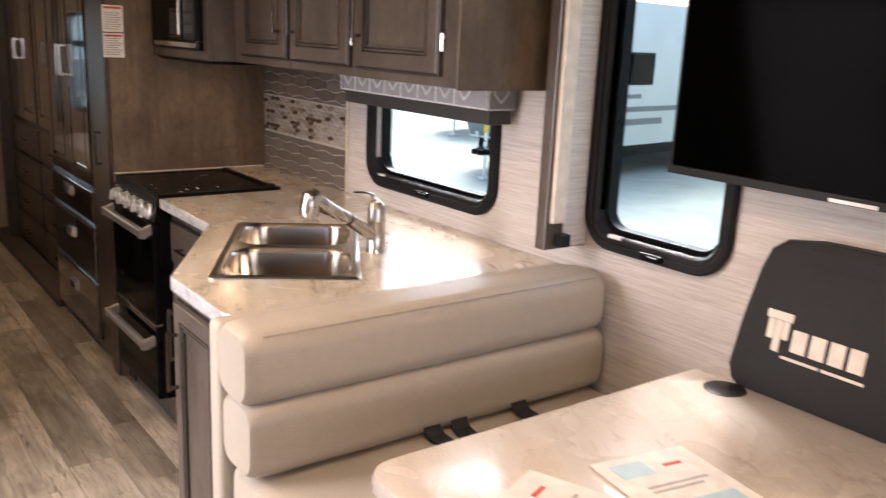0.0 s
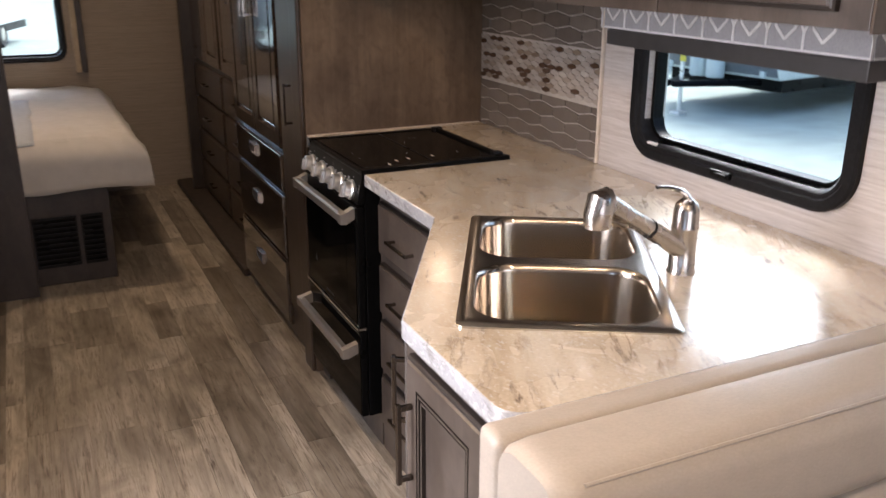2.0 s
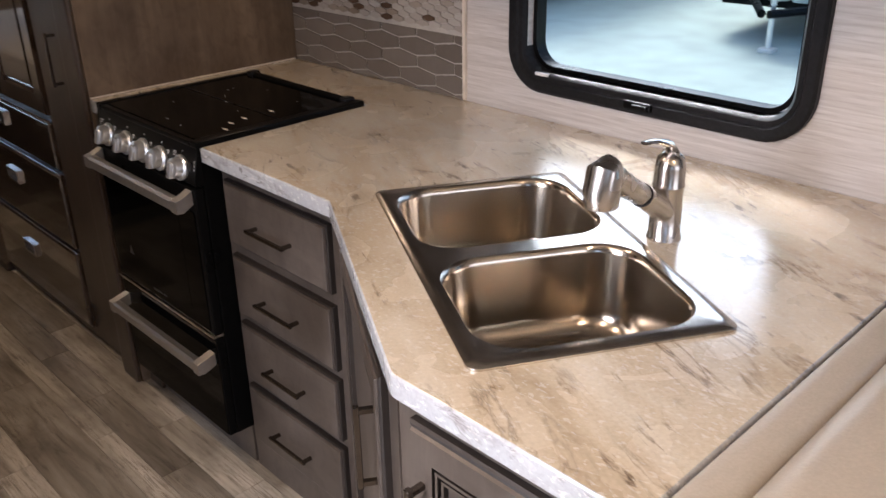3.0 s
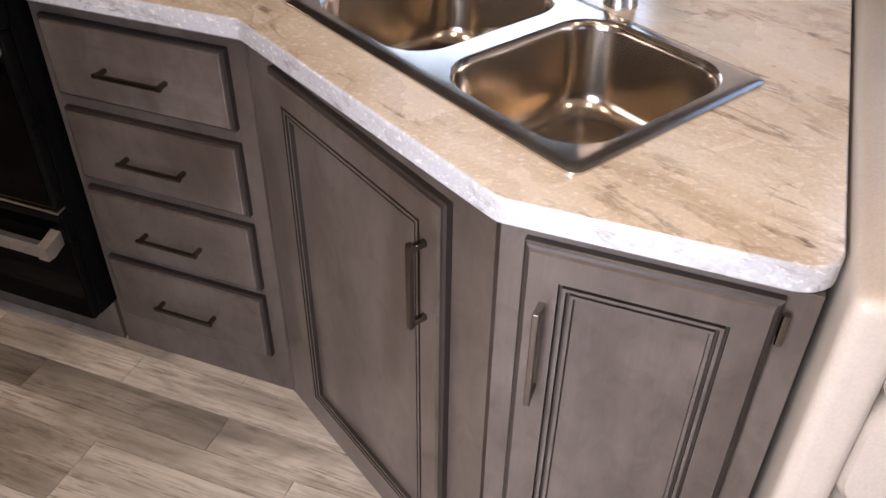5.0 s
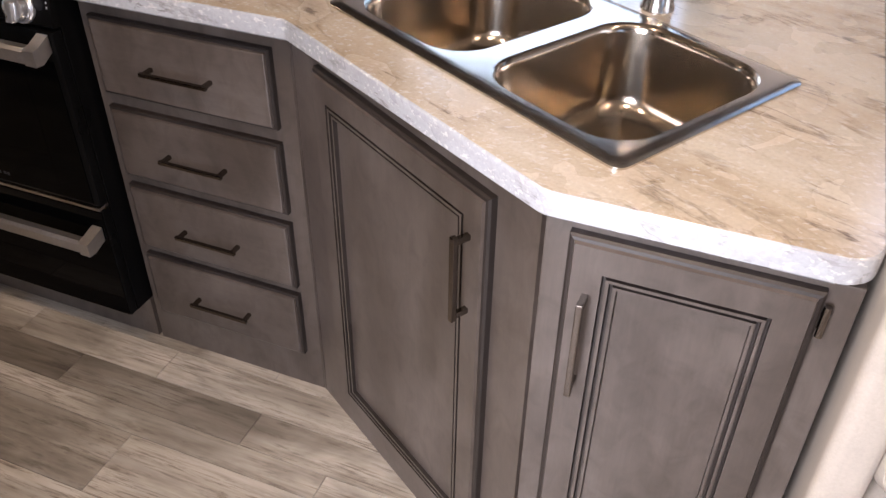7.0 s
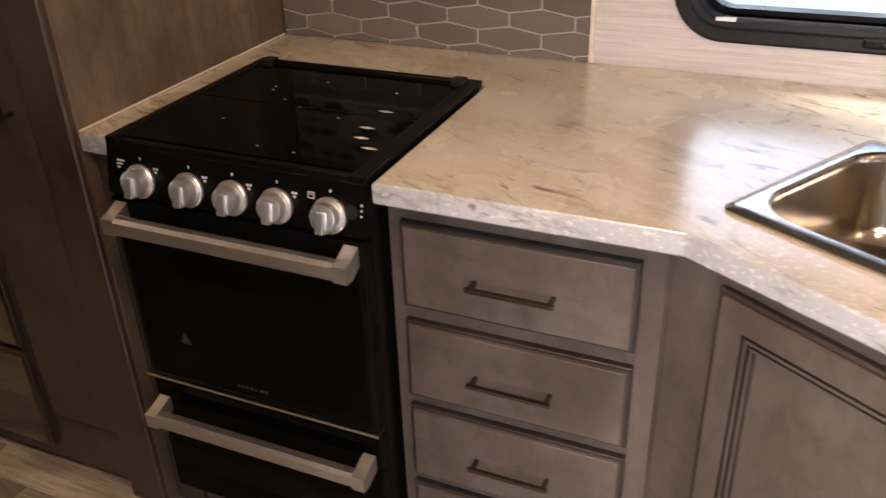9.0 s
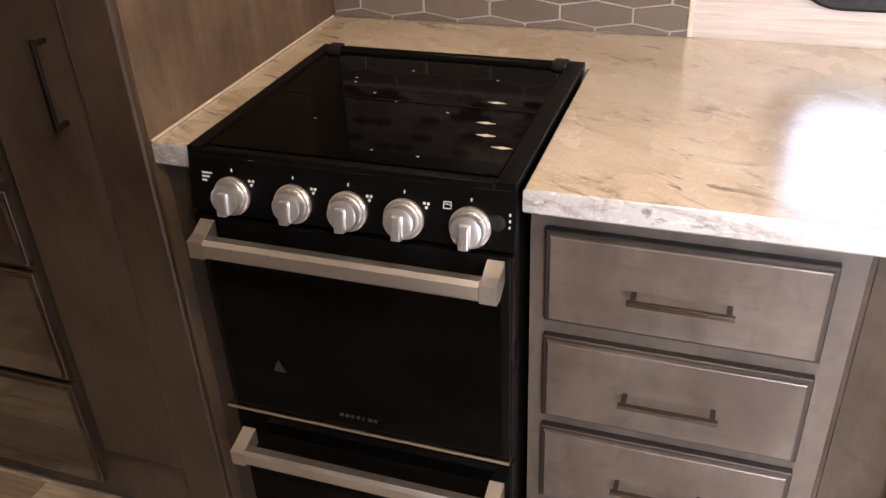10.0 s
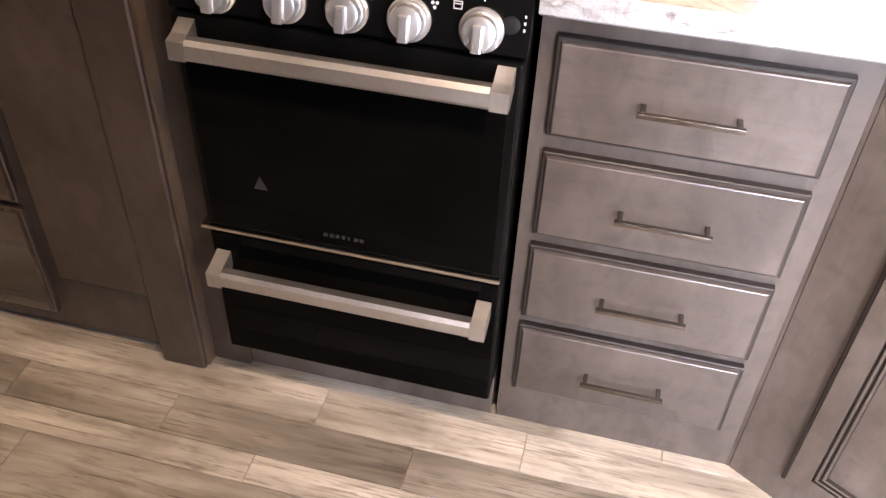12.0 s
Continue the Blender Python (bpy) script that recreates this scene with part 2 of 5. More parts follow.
BLACK_GLASS = simple("black_glass", (0.0015, 0.0015, 0.0015), 0.06, 0.0, 0.2, 8.0, 0.0, rough_vary=0.03)
SCREEN = simple("matte_screen", (0.001, 0.001, 0.001), 0.10, 0.0, 0.2, 8.0, 0.0, rough_vary=0.05)
BLACK_PLASTIC = simple("black_plastic", (0.016, 0.016, 0.017), 0.38, 0.0, 0.2, 120.0, 0.06)
CREAM = simple("cream_trim", (0.70, 0.62, 0.52), 0.45)
WHITE = simple("white_paper", (0.78, 0.76, 0.73), 0.6)
GREYBAR = simple("grey_print", (0.33, 0.32, 0.32), 0.7)
RED = simple("red_print", (0.55, 0.07, 0.05), 0.6)
PALE_BLUE = simple("pale_blue_print", (0.42, 0.60, 0.68), 0.5)
VINYL = simple("taupe_vinyl", (0.43, 0.38, 0.312), 0.40, 0.0, 0.06, 260.0, 0.12)
BELT = simple("black_webbing", (0.012, 0.012, 0.014), 0.7, 0.0, 0.3, 300.0, 0.2)
DUFFEL = simple("black_canvas", (0.009, 0.009, 0.010), 0.75, 0.0, 0.25, 300.0, 0.25)
LINEN = simple("white_bedspread", (0.62, 0.60, 0.57), 0.85, 0.0, 0.05, 16.0, 0.7)
BLUE_LINEN = simple("pale_blue_runner", (0.54, 0.585, 0.64), 0.85, 0.0, 0.06, 60.0, 0.2)
CARPET = simple("brown_carpet", (0.070, 0.052, 0.040), 0.95, 0.0, 0.4, 220.0, 0.6)
FABRIC = simple("grey_fabric", (0.32, 0.32, 0.33), 0.85, 0.0, 0.1, 300.0, 0.2)
FABRIC_WHITE = simple("white_print_fabric", (0.72, 0.72, 0.72), 0.85)
FABRIC_TAN = simple("tan_print_fabric", (0.45, 0.36, 0.25), 0.85)
CHARCOAL = simple("charcoal_trim", (0.050, 0.047, 0.045), 0.5)
CEILING = simple("ceiling_vinyl", (0.60, 0.57, 0.52), 0.6)
CONCRETE = simple("pale_concrete", (0.33, 0.385, 0.345), 0.85, 0.0, 0.12, 2.0, 0.2)
RV_WHITE = simple("white_gelcoat", (0.55, 0.60, 0.57), 0.3, 0.0, 0.05, 2.0, 0.0)
RV_GREY = simple("grey_stripe", (0.16, 0.17, 0.18), 0.4)
TAG_YELLOW = simple("yellow_tag", (0.70, 0.55, 0.05), 0.5)
TYRE = simple("tyre_rubber", (0.02, 0.02, 0.02), 0.8)
SILVER = simple("silver_knob", (0.76, 0.76, 0.76), 0.30, 0.85, 0.05, 60.0, 0.0)
ICON = simple("white_marking", (0.62, 0.62, 0.62), 0.5, 0.0, 0.05, 60.0, 0.0)
LIT_EDGE_GREY = simple("lit_edge_grey", (0.20, 0.185, 0.17), 0.4)
FAINT = simple("grey_marking", (0.020, 0.020, 0.020), 0.4, 0.0, 0.05, 60.0, 0.0)


def glass():
    m, n, l, b = material("window_glass")
    b.inputs["Base Color"].default_value = (0.80, 0.945, 0.915, 1)
    b.inputs["Transmission Weight"].default_value, b.inputs["Roughness"].default_value, b.inputs["IOR"].default_value = 1.0, 0.0, 1.05
    return m


for dark_mat, gloss in ((BLACK, 0.09), (BLACK_GLASS, 0.06), (BLACK_PLASTIC, 0.12)):
    dark_mat.node_tree.nodes["Principled BSDF"].inputs["Specular IOR Level"].default_value = gloss
SCREEN.node_tree.nodes["Principled BSDF"].inputs["Specular IOR Level"].default_value = 0.008
GLASS = glass()


def glow(name, colour, strength):
    m, n, l, b = material(name)
    b.inputs["Emission Color"].default_value, b.inputs["Emission Strength"].default_value = (*colour, 1), strength
    return m


LED = glow("warm_led", (1.0, 0.74, 0.45), 9.0)

# ---- mesh helpers ----
WORLDS = {}


def thing(name, at, label, category, rot=0.0, group="", kind=""):
    ob = new(name)
    ob.empty_display_size = 0.05
    m = Matrix.Translation(at) @ Matrix.Rotation(rot, 4, "Z")
    ob.matrix_basis = m
    WORLDS[ob] = m
    return tagged(ob, label, category, group, kind)


def part(name, bm, mat, parent=None, label="", local=False, smooth=False):
    """Links a bmesh, in world places unless local, as one mesh under a thing or a part."""
    if parent is not None and not local:
        bm.transform(WORLDS[parent].inverted())
    bmesh.ops.recalc_face_normals(bm, faces=bm.faces)
    me = bpy.data.meshes.new(name)
    bm.to_mesh(me)
    bm.free()
    me.materials.append(mat)
    if any(p.material_index for p in me.polygons):
        me.materials.append(WOOD_STEP_DARK)
    if smooth:
        me.polygons.foreach_set("use_smooth", [True] * len(me.polygons))
        me.set_sharp_from_angle(angle=radians(40))
    ob = new(name, me)
    if parent is not None:
        ob.parent = parent
        WORLDS[ob] = WORLDS[parent]
    else:
        WORLDS[ob] = Matrix.Identity(4)
    if label:
        ob["label"] = label
    return ob


def structure(name, bm, mat, label, category):
    return tagged(part(name, bm, mat), label, category, kind="structure")


def box(a, b, bevel=0.0, seg=2):
    bm = bmesh.new()
    lo, hi = [min(p, q) for p, q in zip(a, b)], [max(p, q) for p, q in zip(a, b)]
    bmesh.ops.create_cube(bm, size=1.0)
    for v in bm.verts:
        v.co = Vector([lo[i] + (v.co[i] + 0.5) * (hi[i] - lo[i]) for i in range(3)])
    if bevel:
        bmesh.ops.bevel(bm, geom=bm.edges[:], offset=bevel, segments=seg, affect="EDGES", profile=0.6)
    return bm


def join(*bms):
    out = bms[0]
    for other in bms[1:]:
        me = bpy.data.meshes.new("tmp")
        other.to_mesh(me)
        other.free()
        out.from_mesh(me)
        bpy.data.meshes.remove(me)
    return out


def loft(loops, cap_first=True, cap_last=True):
    """A skin over closed loops of equally many points."""
    bm = bmesh.new()
    rings = [[bm.verts.new(p) for p in loop] for loop in loops]
    for r, s in zip(rings, rings[1:]):
        for i in range(len(r)):
            j = (i + 1) % len(r)
            bm.faces.new((r[i], r[j], s[j], s[i]))
    if cap_first:
        bm.faces.new(rings[0][::-1])
    if cap_last:
        bm.faces.new(rings[-1])
    return bm


def rounded(cx, cy, w, h, r, n=6):
    """A rounded rectangle as a list of (u, v)."""
    pts = []
    for k, (sx, sy) in enumerate(((1, 1), (-1, 1), (-1, -1), (1, -1))):
        for i in range(n + 1):
            a = math.pi / 2 * (k + i / n)
            pts.append((cx + sx * (w / 2 - r) + r * math.cos(a), cy + sy * (h / 2 - r) + r * math.sin(a)))
    return pts


def sweep(path, radius, n=10, caps=True):
    """A round tube along points; radius: one number or one a point."""
    radii = radius if isinstance(radius, (list, tuple)) else [radius] * len(path)
    pts = [Vector(p) for p in path]
    loops = []
    side = None
    for i, p in enumerate(pts):
        d = (pts[min(i + 1, len(pts) - 1)] - pts[max(i - 1, 0)]).normalized()
        if side is None:
            side = d.orthogonal().normalized()
        side = (side - d * side.dot(d)).normalized()
        up = d.cross(side)
        loops.append([p + radii[i] * (math.cos(2 * math.pi * k / n) * side + math.sin(2 * math.pi * k / n) * up) for k in range(n)])
    return loft(loops, caps, caps)


def lathe(profile, m, n=24):
    """Rings of (radius, height) about the z axis of m."""
    loops = [[m @ Vector((r * math.cos(2 * math.pi * k / n), r * math.sin(2 * math.pi * k / n), z)) for k in range(n)] for r, z in profile]
    return loft(loops)


def face_frame(origin, u, v):
    """A frame in a wall's plane: u across, v up, w out of it."""
    u, v = Vector(u).normalized(), Vector(v).normalized()
    w = u.cross(v)
    m = Matrix((u, v, w)).transposed().to_4x4()
    m.translation = origin
    return m


def aisle(x, y, z=0.0):
    """The frame of a front that faces the aisle (-x), with u towards the dinette (-y)."""
    return face_frame((x, y, z), (0, -1, 0), (0, 0, 1))


def nested(w, h, steps, m, back=True, darkened=()):
    """A slab of w by h from (0, 0) whose front is stepped: (inset, depth) from the rim to the middle."""
    loops = [[(i, i, d), (w - i, i, d), (w - i, h - i, d), (i, h - i, d)] for i, d in steps]
    bm = loft(loops, back, True)
    bm.faces.ensure_lookup_table()
    for k in darkened:
        for f in bm.faces[4 * k:4 * k + 4]:
            f.material_index = 1
    bm.transform(m)
    return bm


DOOR_STEPS = [(0, 0), (0, 0.010), (0.003, 0.0135), (0.007, 0.0145), (0.009, 0.019), (0.047, 0.019), (0.0478, 0.0125), (0.0512, 0.0125), (0.052, 0.0185),
              (0.0565, 0.0185), (0.0573, 0.0115), (0.0607, 0.0115), (0.0615, 0.017), (0.066, 0.017), (0.067, 0.0095)]
DRAWER_STEPS = [(0, 0), (0, 0.012), (0.0015, 0.0135), (0.006, 0.0138), (0.0075, 0.0185), (0.0095, 0.0195)]


# rings of the stepped fronts that take the darker wood
DOOR_DARK_RINGS, DRAWER_DARK_RINGS = (0, 1, 2, 5, 6, 7, 9, 10, 11, 13), (0, 1, 2)


def slab_in(m, u0, u1, v0, v1, w0, w1, bevel=0.0):
    bm = box((u0, v0, w0), (u1, v1, w1), bevel)
    bm.transform(m)
    return bm


def pull(parent, m, u, v, length, upright, mat=None, stand=0.030, thick=0.009, name="handle"):
    """A square bar pull centred at (u, v) on the front w = 0 of m."""
    mat = mat or BRONZE
    h, t = length / 2, thick / 2
    if upright:
        bms = [slab_in(m, u - t, u + t, v - h, v + h, stand - thick, stand, 0.0015)]
        bms += [slab_in(m, u - t, u + t, v + s * (h - thick) - t, v + s * (h - thick) + t, -0.001, stand - thick + 0.001, 0.001) for s in (-1, 1)]
    else:
        bms = [slab_in(m, u - h, u + h, v - t, v + t, stand - thick, stand, 0.0015)]
        bms += [slab_in(m, u + s * (h - thick) - t, u + s * (h - thick) + t, v - t, v + t, -0.001, stand - thick + 0.001, 0.001) for s in (-1, 1)]
    return part(name, join(*bms), mat, parent)


def hinge(parent, m, u, v, mat=None):
    bm = sweep([m @ Vector((u, v - 0.022, 0.009)), m @ Vector((u, v + 0.022, 0.009))], 0.0045, 8)
    bm = join(bm, slab_in(m, u - 0.011, u, v - 0.016, v + 0.016, 0.0, 0.004, 0.001))
    return part("hinge", bm, mat or SATIN, parent)


def prism(points, z0, z1):
    """An upright prism over a plan of (x, y)."""
    return loft([[(x, y, z0) for x, y in points], [(x, y, z1) for x, y in points]])

# ---- structure ----
FRONT_Y, REAR_Y, LEFT_X = -6.0, 3.12, -2.42


def wall_with_holes(axis, p0, p1, a0, a1, z0, z1, holes):
    """A wall across axis from p0 to p1, running from a0 to a1, with holes (a, b, low, high)."""
    cuts = sorted({a0, a1, *[h[0] for h in holes], *[h[1] for h in holes]})
    bms = []
    for s, e in zip(cuts, cuts[1:]):
        spans = sorted((h[2], h[3]) for h in holes if h[0] <= s and h[1] >= e)
        z = z0
        for lo, hi in spans + [(z1, z1)]:
            if lo > z:
                bms.append(box((p0, s, z), (p1, e, lo)) if axis == "x" else box((s, p0, z), (e, p1, lo)))
            z = hi
    bm = join(*bms)
    bmesh.ops.remove_doubles(bm, verts=bm.verts, dist=1e-5)
    return bm


W1 = (-1.630, -0.963, 1.026, 1.40)
W2 = (-2.491, -2.106, 1.036, 1.74)
WB = (-2.00, -1.318, 0.900, 1.57)
structure("wall_window_side", wall_with_holes("x", 0.0, 0.07, FRONT_Y, REAR_Y, 0.0, CEIL, [W1, W2]), PAPER,
          "light grey streaked wallpaper wall with two windows", "wall")
structure("wall_rear", wall_with_holes("y", REAR_Y, REAR_Y + 0.07, LEFT_X - 0.07, 0.07, 0.0, CEIL, [WB]), TAN,
          "tan bedroom wall with a dark framed window", "wall")
# the second hole is an added, unseen opening that lets daylight in
structure("wall_door_side", wall_with_holes("x", LEFT_X - 0.07, LEFT_X, FRONT_Y, REAR_Y, 0.0, CEIL, [(-1.85, -1.15, 0.05, 1.95), (-4.1, -3.1, 1.0, 1.6)]), WOOD_DARK,
          "dark wooden wall with the entry door opening", "wall")
structure("wall_front", wall_with_holes("y", FRONT_Y - 0.07, FRONT_Y, LEFT_X - 0.07, 0.07, 0.0, CEIL, [(-2.1, -0.2, 0.9, 1.8)]), PAPER,
          "unseen front wall with an assumed windscreen opening", "wall")
structure("ceiling", box((LEFT_X - 0.07, FRONT_Y - 0.07, CEIL), (0.07, REAR_Y + 0.07, CEIL + 0.05)), CEILING, "off-white vinyl ceiling", "ceiling")
structure("wall_bathroom_end", box((LEFT_X, -0.36, 0.0), (-1.805, -0.31, CEIL)), PAPER, "light wallpaper end wall of the bathroom", "wall")
structure("wall_bathroom", wall_with_holes("x", -1.835, -1.795, -0.31, 1.27, 0.0, CEIL, [(-0.12, 0.86, 0.012, 1.95)]), WOOD_DARK,
          "dark wooden bathroom wall along the aisle", "wall")
structure("wall_bedroom_partition", box((LEFT_X, 1.27, 0.0), (-1.620, 1.31, CEIL)), WOOD_DARK, "dark wooden partition beside the bed", "wall")
structure("corner_trim", box((-1.807, -0.365, 0.0), (-1.783, -0.305, CEIL), 0.006), WOOD_DARK, "dark wooden corner trim of the bathroom wall", "trim")

# ---- bathroom door ----
door = thing("door_1", (-1.795, 0.37, 0.012), "dark glossy wooden bathroom door, closed, with brass knob", "door", kind="structure")
dm = face_frame((-1.793, -0.115, 0.014), (0, 1, 0), (0, 0, 1))
part("door_leaf", nested(0.97, 1.93, [(0, -0.03), (0, 0.012), (0.004, 0.015), (0.10, 0.015), (0.108, 0.006), (0.13, 0.006), (0.14, 0.013)], dm), WOOD_GLOSS, door)
km = Matrix.Translation((-1.777, 0.755, 0.815)) @ Matrix.Rotation(radians(90), 4, "Y")
part("door_knob", lathe([(0.026, 0.0), (0.026, 0.006), (0.012, 0.010), (0.011, 0.028), (0.022, 0.036), (0.027, 0.048), (0.024, 0.060), (0.010, 0.066)], km), BRASS, door, "polished brass knob", smooth=True)
for hz in (0.25, 1.0, 1.7):
    part("hinge", box((-1.783, 0.842, hz), (-1.771, 0.866, hz + 0.09), 0.002), BRONZE, door)

catch = thing("door_catch", (-1.665, 1.266, 1.03), "black plastic door catch with brass button", "door catch")
cm = face_frame((-1.682, 1.27, 1.07), (1, 0, 0), (0, 0, 1))
cb = loft([[(u, v, w) for u, v in rounded(0, 0, 0.085 - s, 0.16 - s, 0.022)] for w, s in ((0.0, 0), (0.016, 0), (0.022, 0.012))])
cb.transform(cm)
part("plate", cb, BLACK_PLASTIC, catch)
part("button", lathe([(0.010, 0.020), (0.010, 0.026), (0.006, 0.029)], cm @ Matrix.Translation((0.008, -0.06, 0)), 16), BRASS, catch, "brass button")


# ---- windows ----
def rim(m, w, h, r, steps, n=8):
    """A window's rounded frame: rings of (grow, out) round an opening of w by h centred on m."""
    loops = [[m @ Vector((u, v, out)) for u, v in rounded(0, 0, w + 2 * g, h + 2 * g, max(0.012, r + g), n)] for g, out in steps]
    return loft(loops + loops[:1], False, False)


def window(name, m, w, h, r, label, depth=0.07, bars=(), face=0.043):
    ob = thing(name, m.translation, label, "window", kind="structure")
    part("window_frame", rim(m, w, h, r, [(0.0, -depth), (0.0, 0.002), (0.008, 0.012), (0.018, 0.013), (0.022, 0.019), (face - 0.006, 0.020), (face, 0.015), (face, -0.0), (0.016, -0.002), (0.016, -depth)]),
         BLACK_PLASTIC, ob, smooth=True)
    part("inner_track", rim(m, w - 0.022, h - 0.022, r, [(0.0, -0.055), (0.0, -0.02), (0.011, -0.02), (0.011, -0.055)]), BLACK, ob)
    gl = loft([[m @ Vector((u, v, d)) for u, v in rounded(0, 0, w - 0.02, h - 0.02, r)] for d in (-0.042, -0.038)])
    pane = part("pane", gl, GLASS, ob)
    pane.visible_shadow = False
    for v in bars:
        part("crossbar", slab_in(m, -w / 2 + 0.002, w / 2 - 0.002, v - 0.022, v + 0.022, -0.05, -0.012, 0.003), BLACK, ob)
    return ob


def inward(x, y, z):
    return face_frame((x, y, z), (0, -1, 0), (0, 0, 1))


w1 = window("window_1", inward(0.0, (W1[0] + W1[1]) / 2, (W1[2] + W1[3]) / 2), W1[1] - W1[0], W1[3] - W1[2], 0.055, "black framed galley window with rounded corners", face=0.048)
m1 = inward(0.0, -1.30, 1.015)
part("latch", join(slab_in(m1, -0.035, 0.035, -0.024, -0.006, 0.018, 0.030, 0.004), slab_in(m1, -0.008, 0.03, -0.018, -0.010, 0.028, 0.040, 0.003)), BLACK, w1)
part("sticker", slab_in(m1, -0.30, -0.262, 0.004, 0.010, -0.012, 0.0135), WHITE, w1, "small white sticker")
w2 = window("window_2", inward(0.0, (W2[0] + W2[1]) / 2, (W2[2] + W2[3]) / 2), W2[1] - W2[0], W2[3] - W2[2], 0.055, "tall black framed dinette window with rounded corners")
m2 = inward(0.0, -2.315, 1.024)
part("latch", join(slab_in(m2, -0.035, 0.035, -0.024, -0.006, 0.018, 0.030, 0.004), slab_in(m2, -0.008, 0.03, -0.018, -0.010, 0.028, 0.040, 0.003)), BLACK, w2)
part("sticker", slab_in(m2, -0.16, -0.115, 0.004, 0.012, -0.012, 0.0135), WHITE, w2, "small white sticker")
wb = window("window_3", face_frame(((WB[0] + WB[1]) / 2, REAR_Y, (WB[2] + WB[3]) / 2), (1, 0, 0), (0, 0, 1)), WB[1] - WB[0], WB[3] - WB[2], 0.05,
            "black framed bedroom window with a crossbar", bars=(0.125,), face=0.032)

# ---- valances ----
val = thing("window_valance", (-0.06, -1.36, 1.30), "grey and white patterned fabric valance over the galley window", "valance")
VX, VY0, VY1, VZ0, VZ1 = -0.118, -1.752, -0.905, 1.326, 1.400
part("box_cover", join(box((VX, VY0, VZ0), (-0.006, VY1, VZ1), 0.010, 3)), FABRIC, val)
part("shade_cassette", box((VX + 0.008, VY0 + 0.010, VZ0 - 0.042), (-0.02, VY1 - 0.008, VZ0 - 0.001), 0.004), CHARCOAL, val, "charcoal roller shade cassette")
vm = inward(VX - 0.0008, VY1, VZ0)


def bar_in(m, a, b, width, w0, w1):
    a, b = Vector((*a, 0)), Vector((*b, 0))
    d = (b - a).normalized()
    s = Vector((-d.y, d.x, 0)) * width / 2
    loop = [a + s, a - s, b - s, b + s]
    bm = loft([[m @ (p + Vector((0, 0, w))) for p in loop] for w in (w0, w1)])
    return bm


def pattern(name, m, length, height, pitch, mat, parent):
    bms, k = [], 0
    u = pitch * 0.45
    while u < length - pitch * 0.3:
        bms.append(bar_in(m, (u - pitch / 2, 0.002), (u - pitch / 2, height * 0.55), 0.006, -0.001, 0.0012))
        bms.append(bar_in(m, (u - pitch / 2, height * 0.55), (u - pitch / 2 + 0.016, height - 0.004), 0.006, -0.001, 0.0012))
        bms.append(bar_in(m, (u - pitch / 2, height * 0.55), (u - pitch / 2 - 0.016, height - 0.004), 0.006, -0.001, 0.0012))
        for s in (-1, 1):
            bms.append(bar_in(m, (u, height * 0.32), (u + s * pitch * 0.27, height * 0.66), 0.006, -0.001, 0.0014))
            bms.append(bar_in(m, (u + s * pitch * 0.27, height * 0.66), (u + s * pitch * 0.27, height * 0.9), 0.006, -0.001, 0.0014))
        u += pitch
    bms.append(bar_in(m, (0.004, 0.004), (length - 0.004, 0.004), 0.005, -0.001, 0.0012))
    return part(name, join(*bms), mat, parent)


pattern("printed_pattern", vm, VY1 - VY0, VZ1 - VZ0, 0.098, FABRIC_WHITE, val)
pattern("printed_pattern", face_frame((VX, VY0 - 0.0008, VZ0), (1, 0, 0), (0, 0, 1)), 0.105, VZ1 - VZ0, 0.098, FABRIC_WHITE, val)
bval = thing("window_valance", (-1.65, 3.05, 1.60), "tan patterned fabric valance over the bedroom window", "valance")
part("box_cover", box((-2.10, 3.02, 1.580), (-1.22, 3.115, 1.73), 0.010, 3), FABRIC_TAN, bval)
pattern("printed_pattern", face_frame((-2.10, 3.0193, 1.580), (1, 0, 0), (0, 0, 1)), 0.88, 0.145, 0.11, CREAM, bval)
part("side_return", box((-1.252, 3.03, 0.80), (-1.220, 3.115, 1.577), 0.004), FABRIC_TAN, bval)
part("side_board", box((-1.218, 3.03, 0.80), (-1.184, 3.115, 1.73), 0.004), WOOD_DARK, bval, "dark wooden side board")

# ---- slide-out end trim beside the dinette window ----
trim = thing("window_side_trim", (-0.06, -2.05, 0.99), "tall grey-brown wooden trim with cream inner face", "trim")
part("board", box((-0.155, -2.062, 0.985), (-0.004, -2.024, CEIL - 0.004), 0.003), WOOD, trim)
part("cream_face", box((-0.144, -2.078, 1.06), (-0.098, -2.064, CEIL - 0.004), 0.002), CREAM, trim, "cream inner face")
part("papered_face", box((-0.096, -2.068, 0.99), (-0.006, -2.0635, CEIL - 0.004)), PAPER, trim, "wallpapered inner face")
part("bracket", box((-0.125, -2.095, 0.995), (-0.09, -2.064, 1.03), 0.004), BLACK_PLASTIC, trim)

# ---- tall panel and cooker recess ----
pan = thing("tall_side_panel", (-0.35, 0.03, 0.0), "tall wood-grain side panel between cooker and wardrobe", "panel")
part("panel", box((-0.690, 0.0, 0.0), (0.0, 0.028, CEIL - 0.004), 0.0), WOOD_PANEL, pan)
part("end_stile", box((-0.706, 0.0015, 0.0), (-0.6905, 0.098, CEIL - 0.004), 0.009, 3), WOOD_TALL, pan)
part("caulk_line", box((-0.688, -0.0045, 0.9105), (-0.012, -0.0006, 0.9145), 0.001), CREAM, pan, "white caulk line along the countertop")

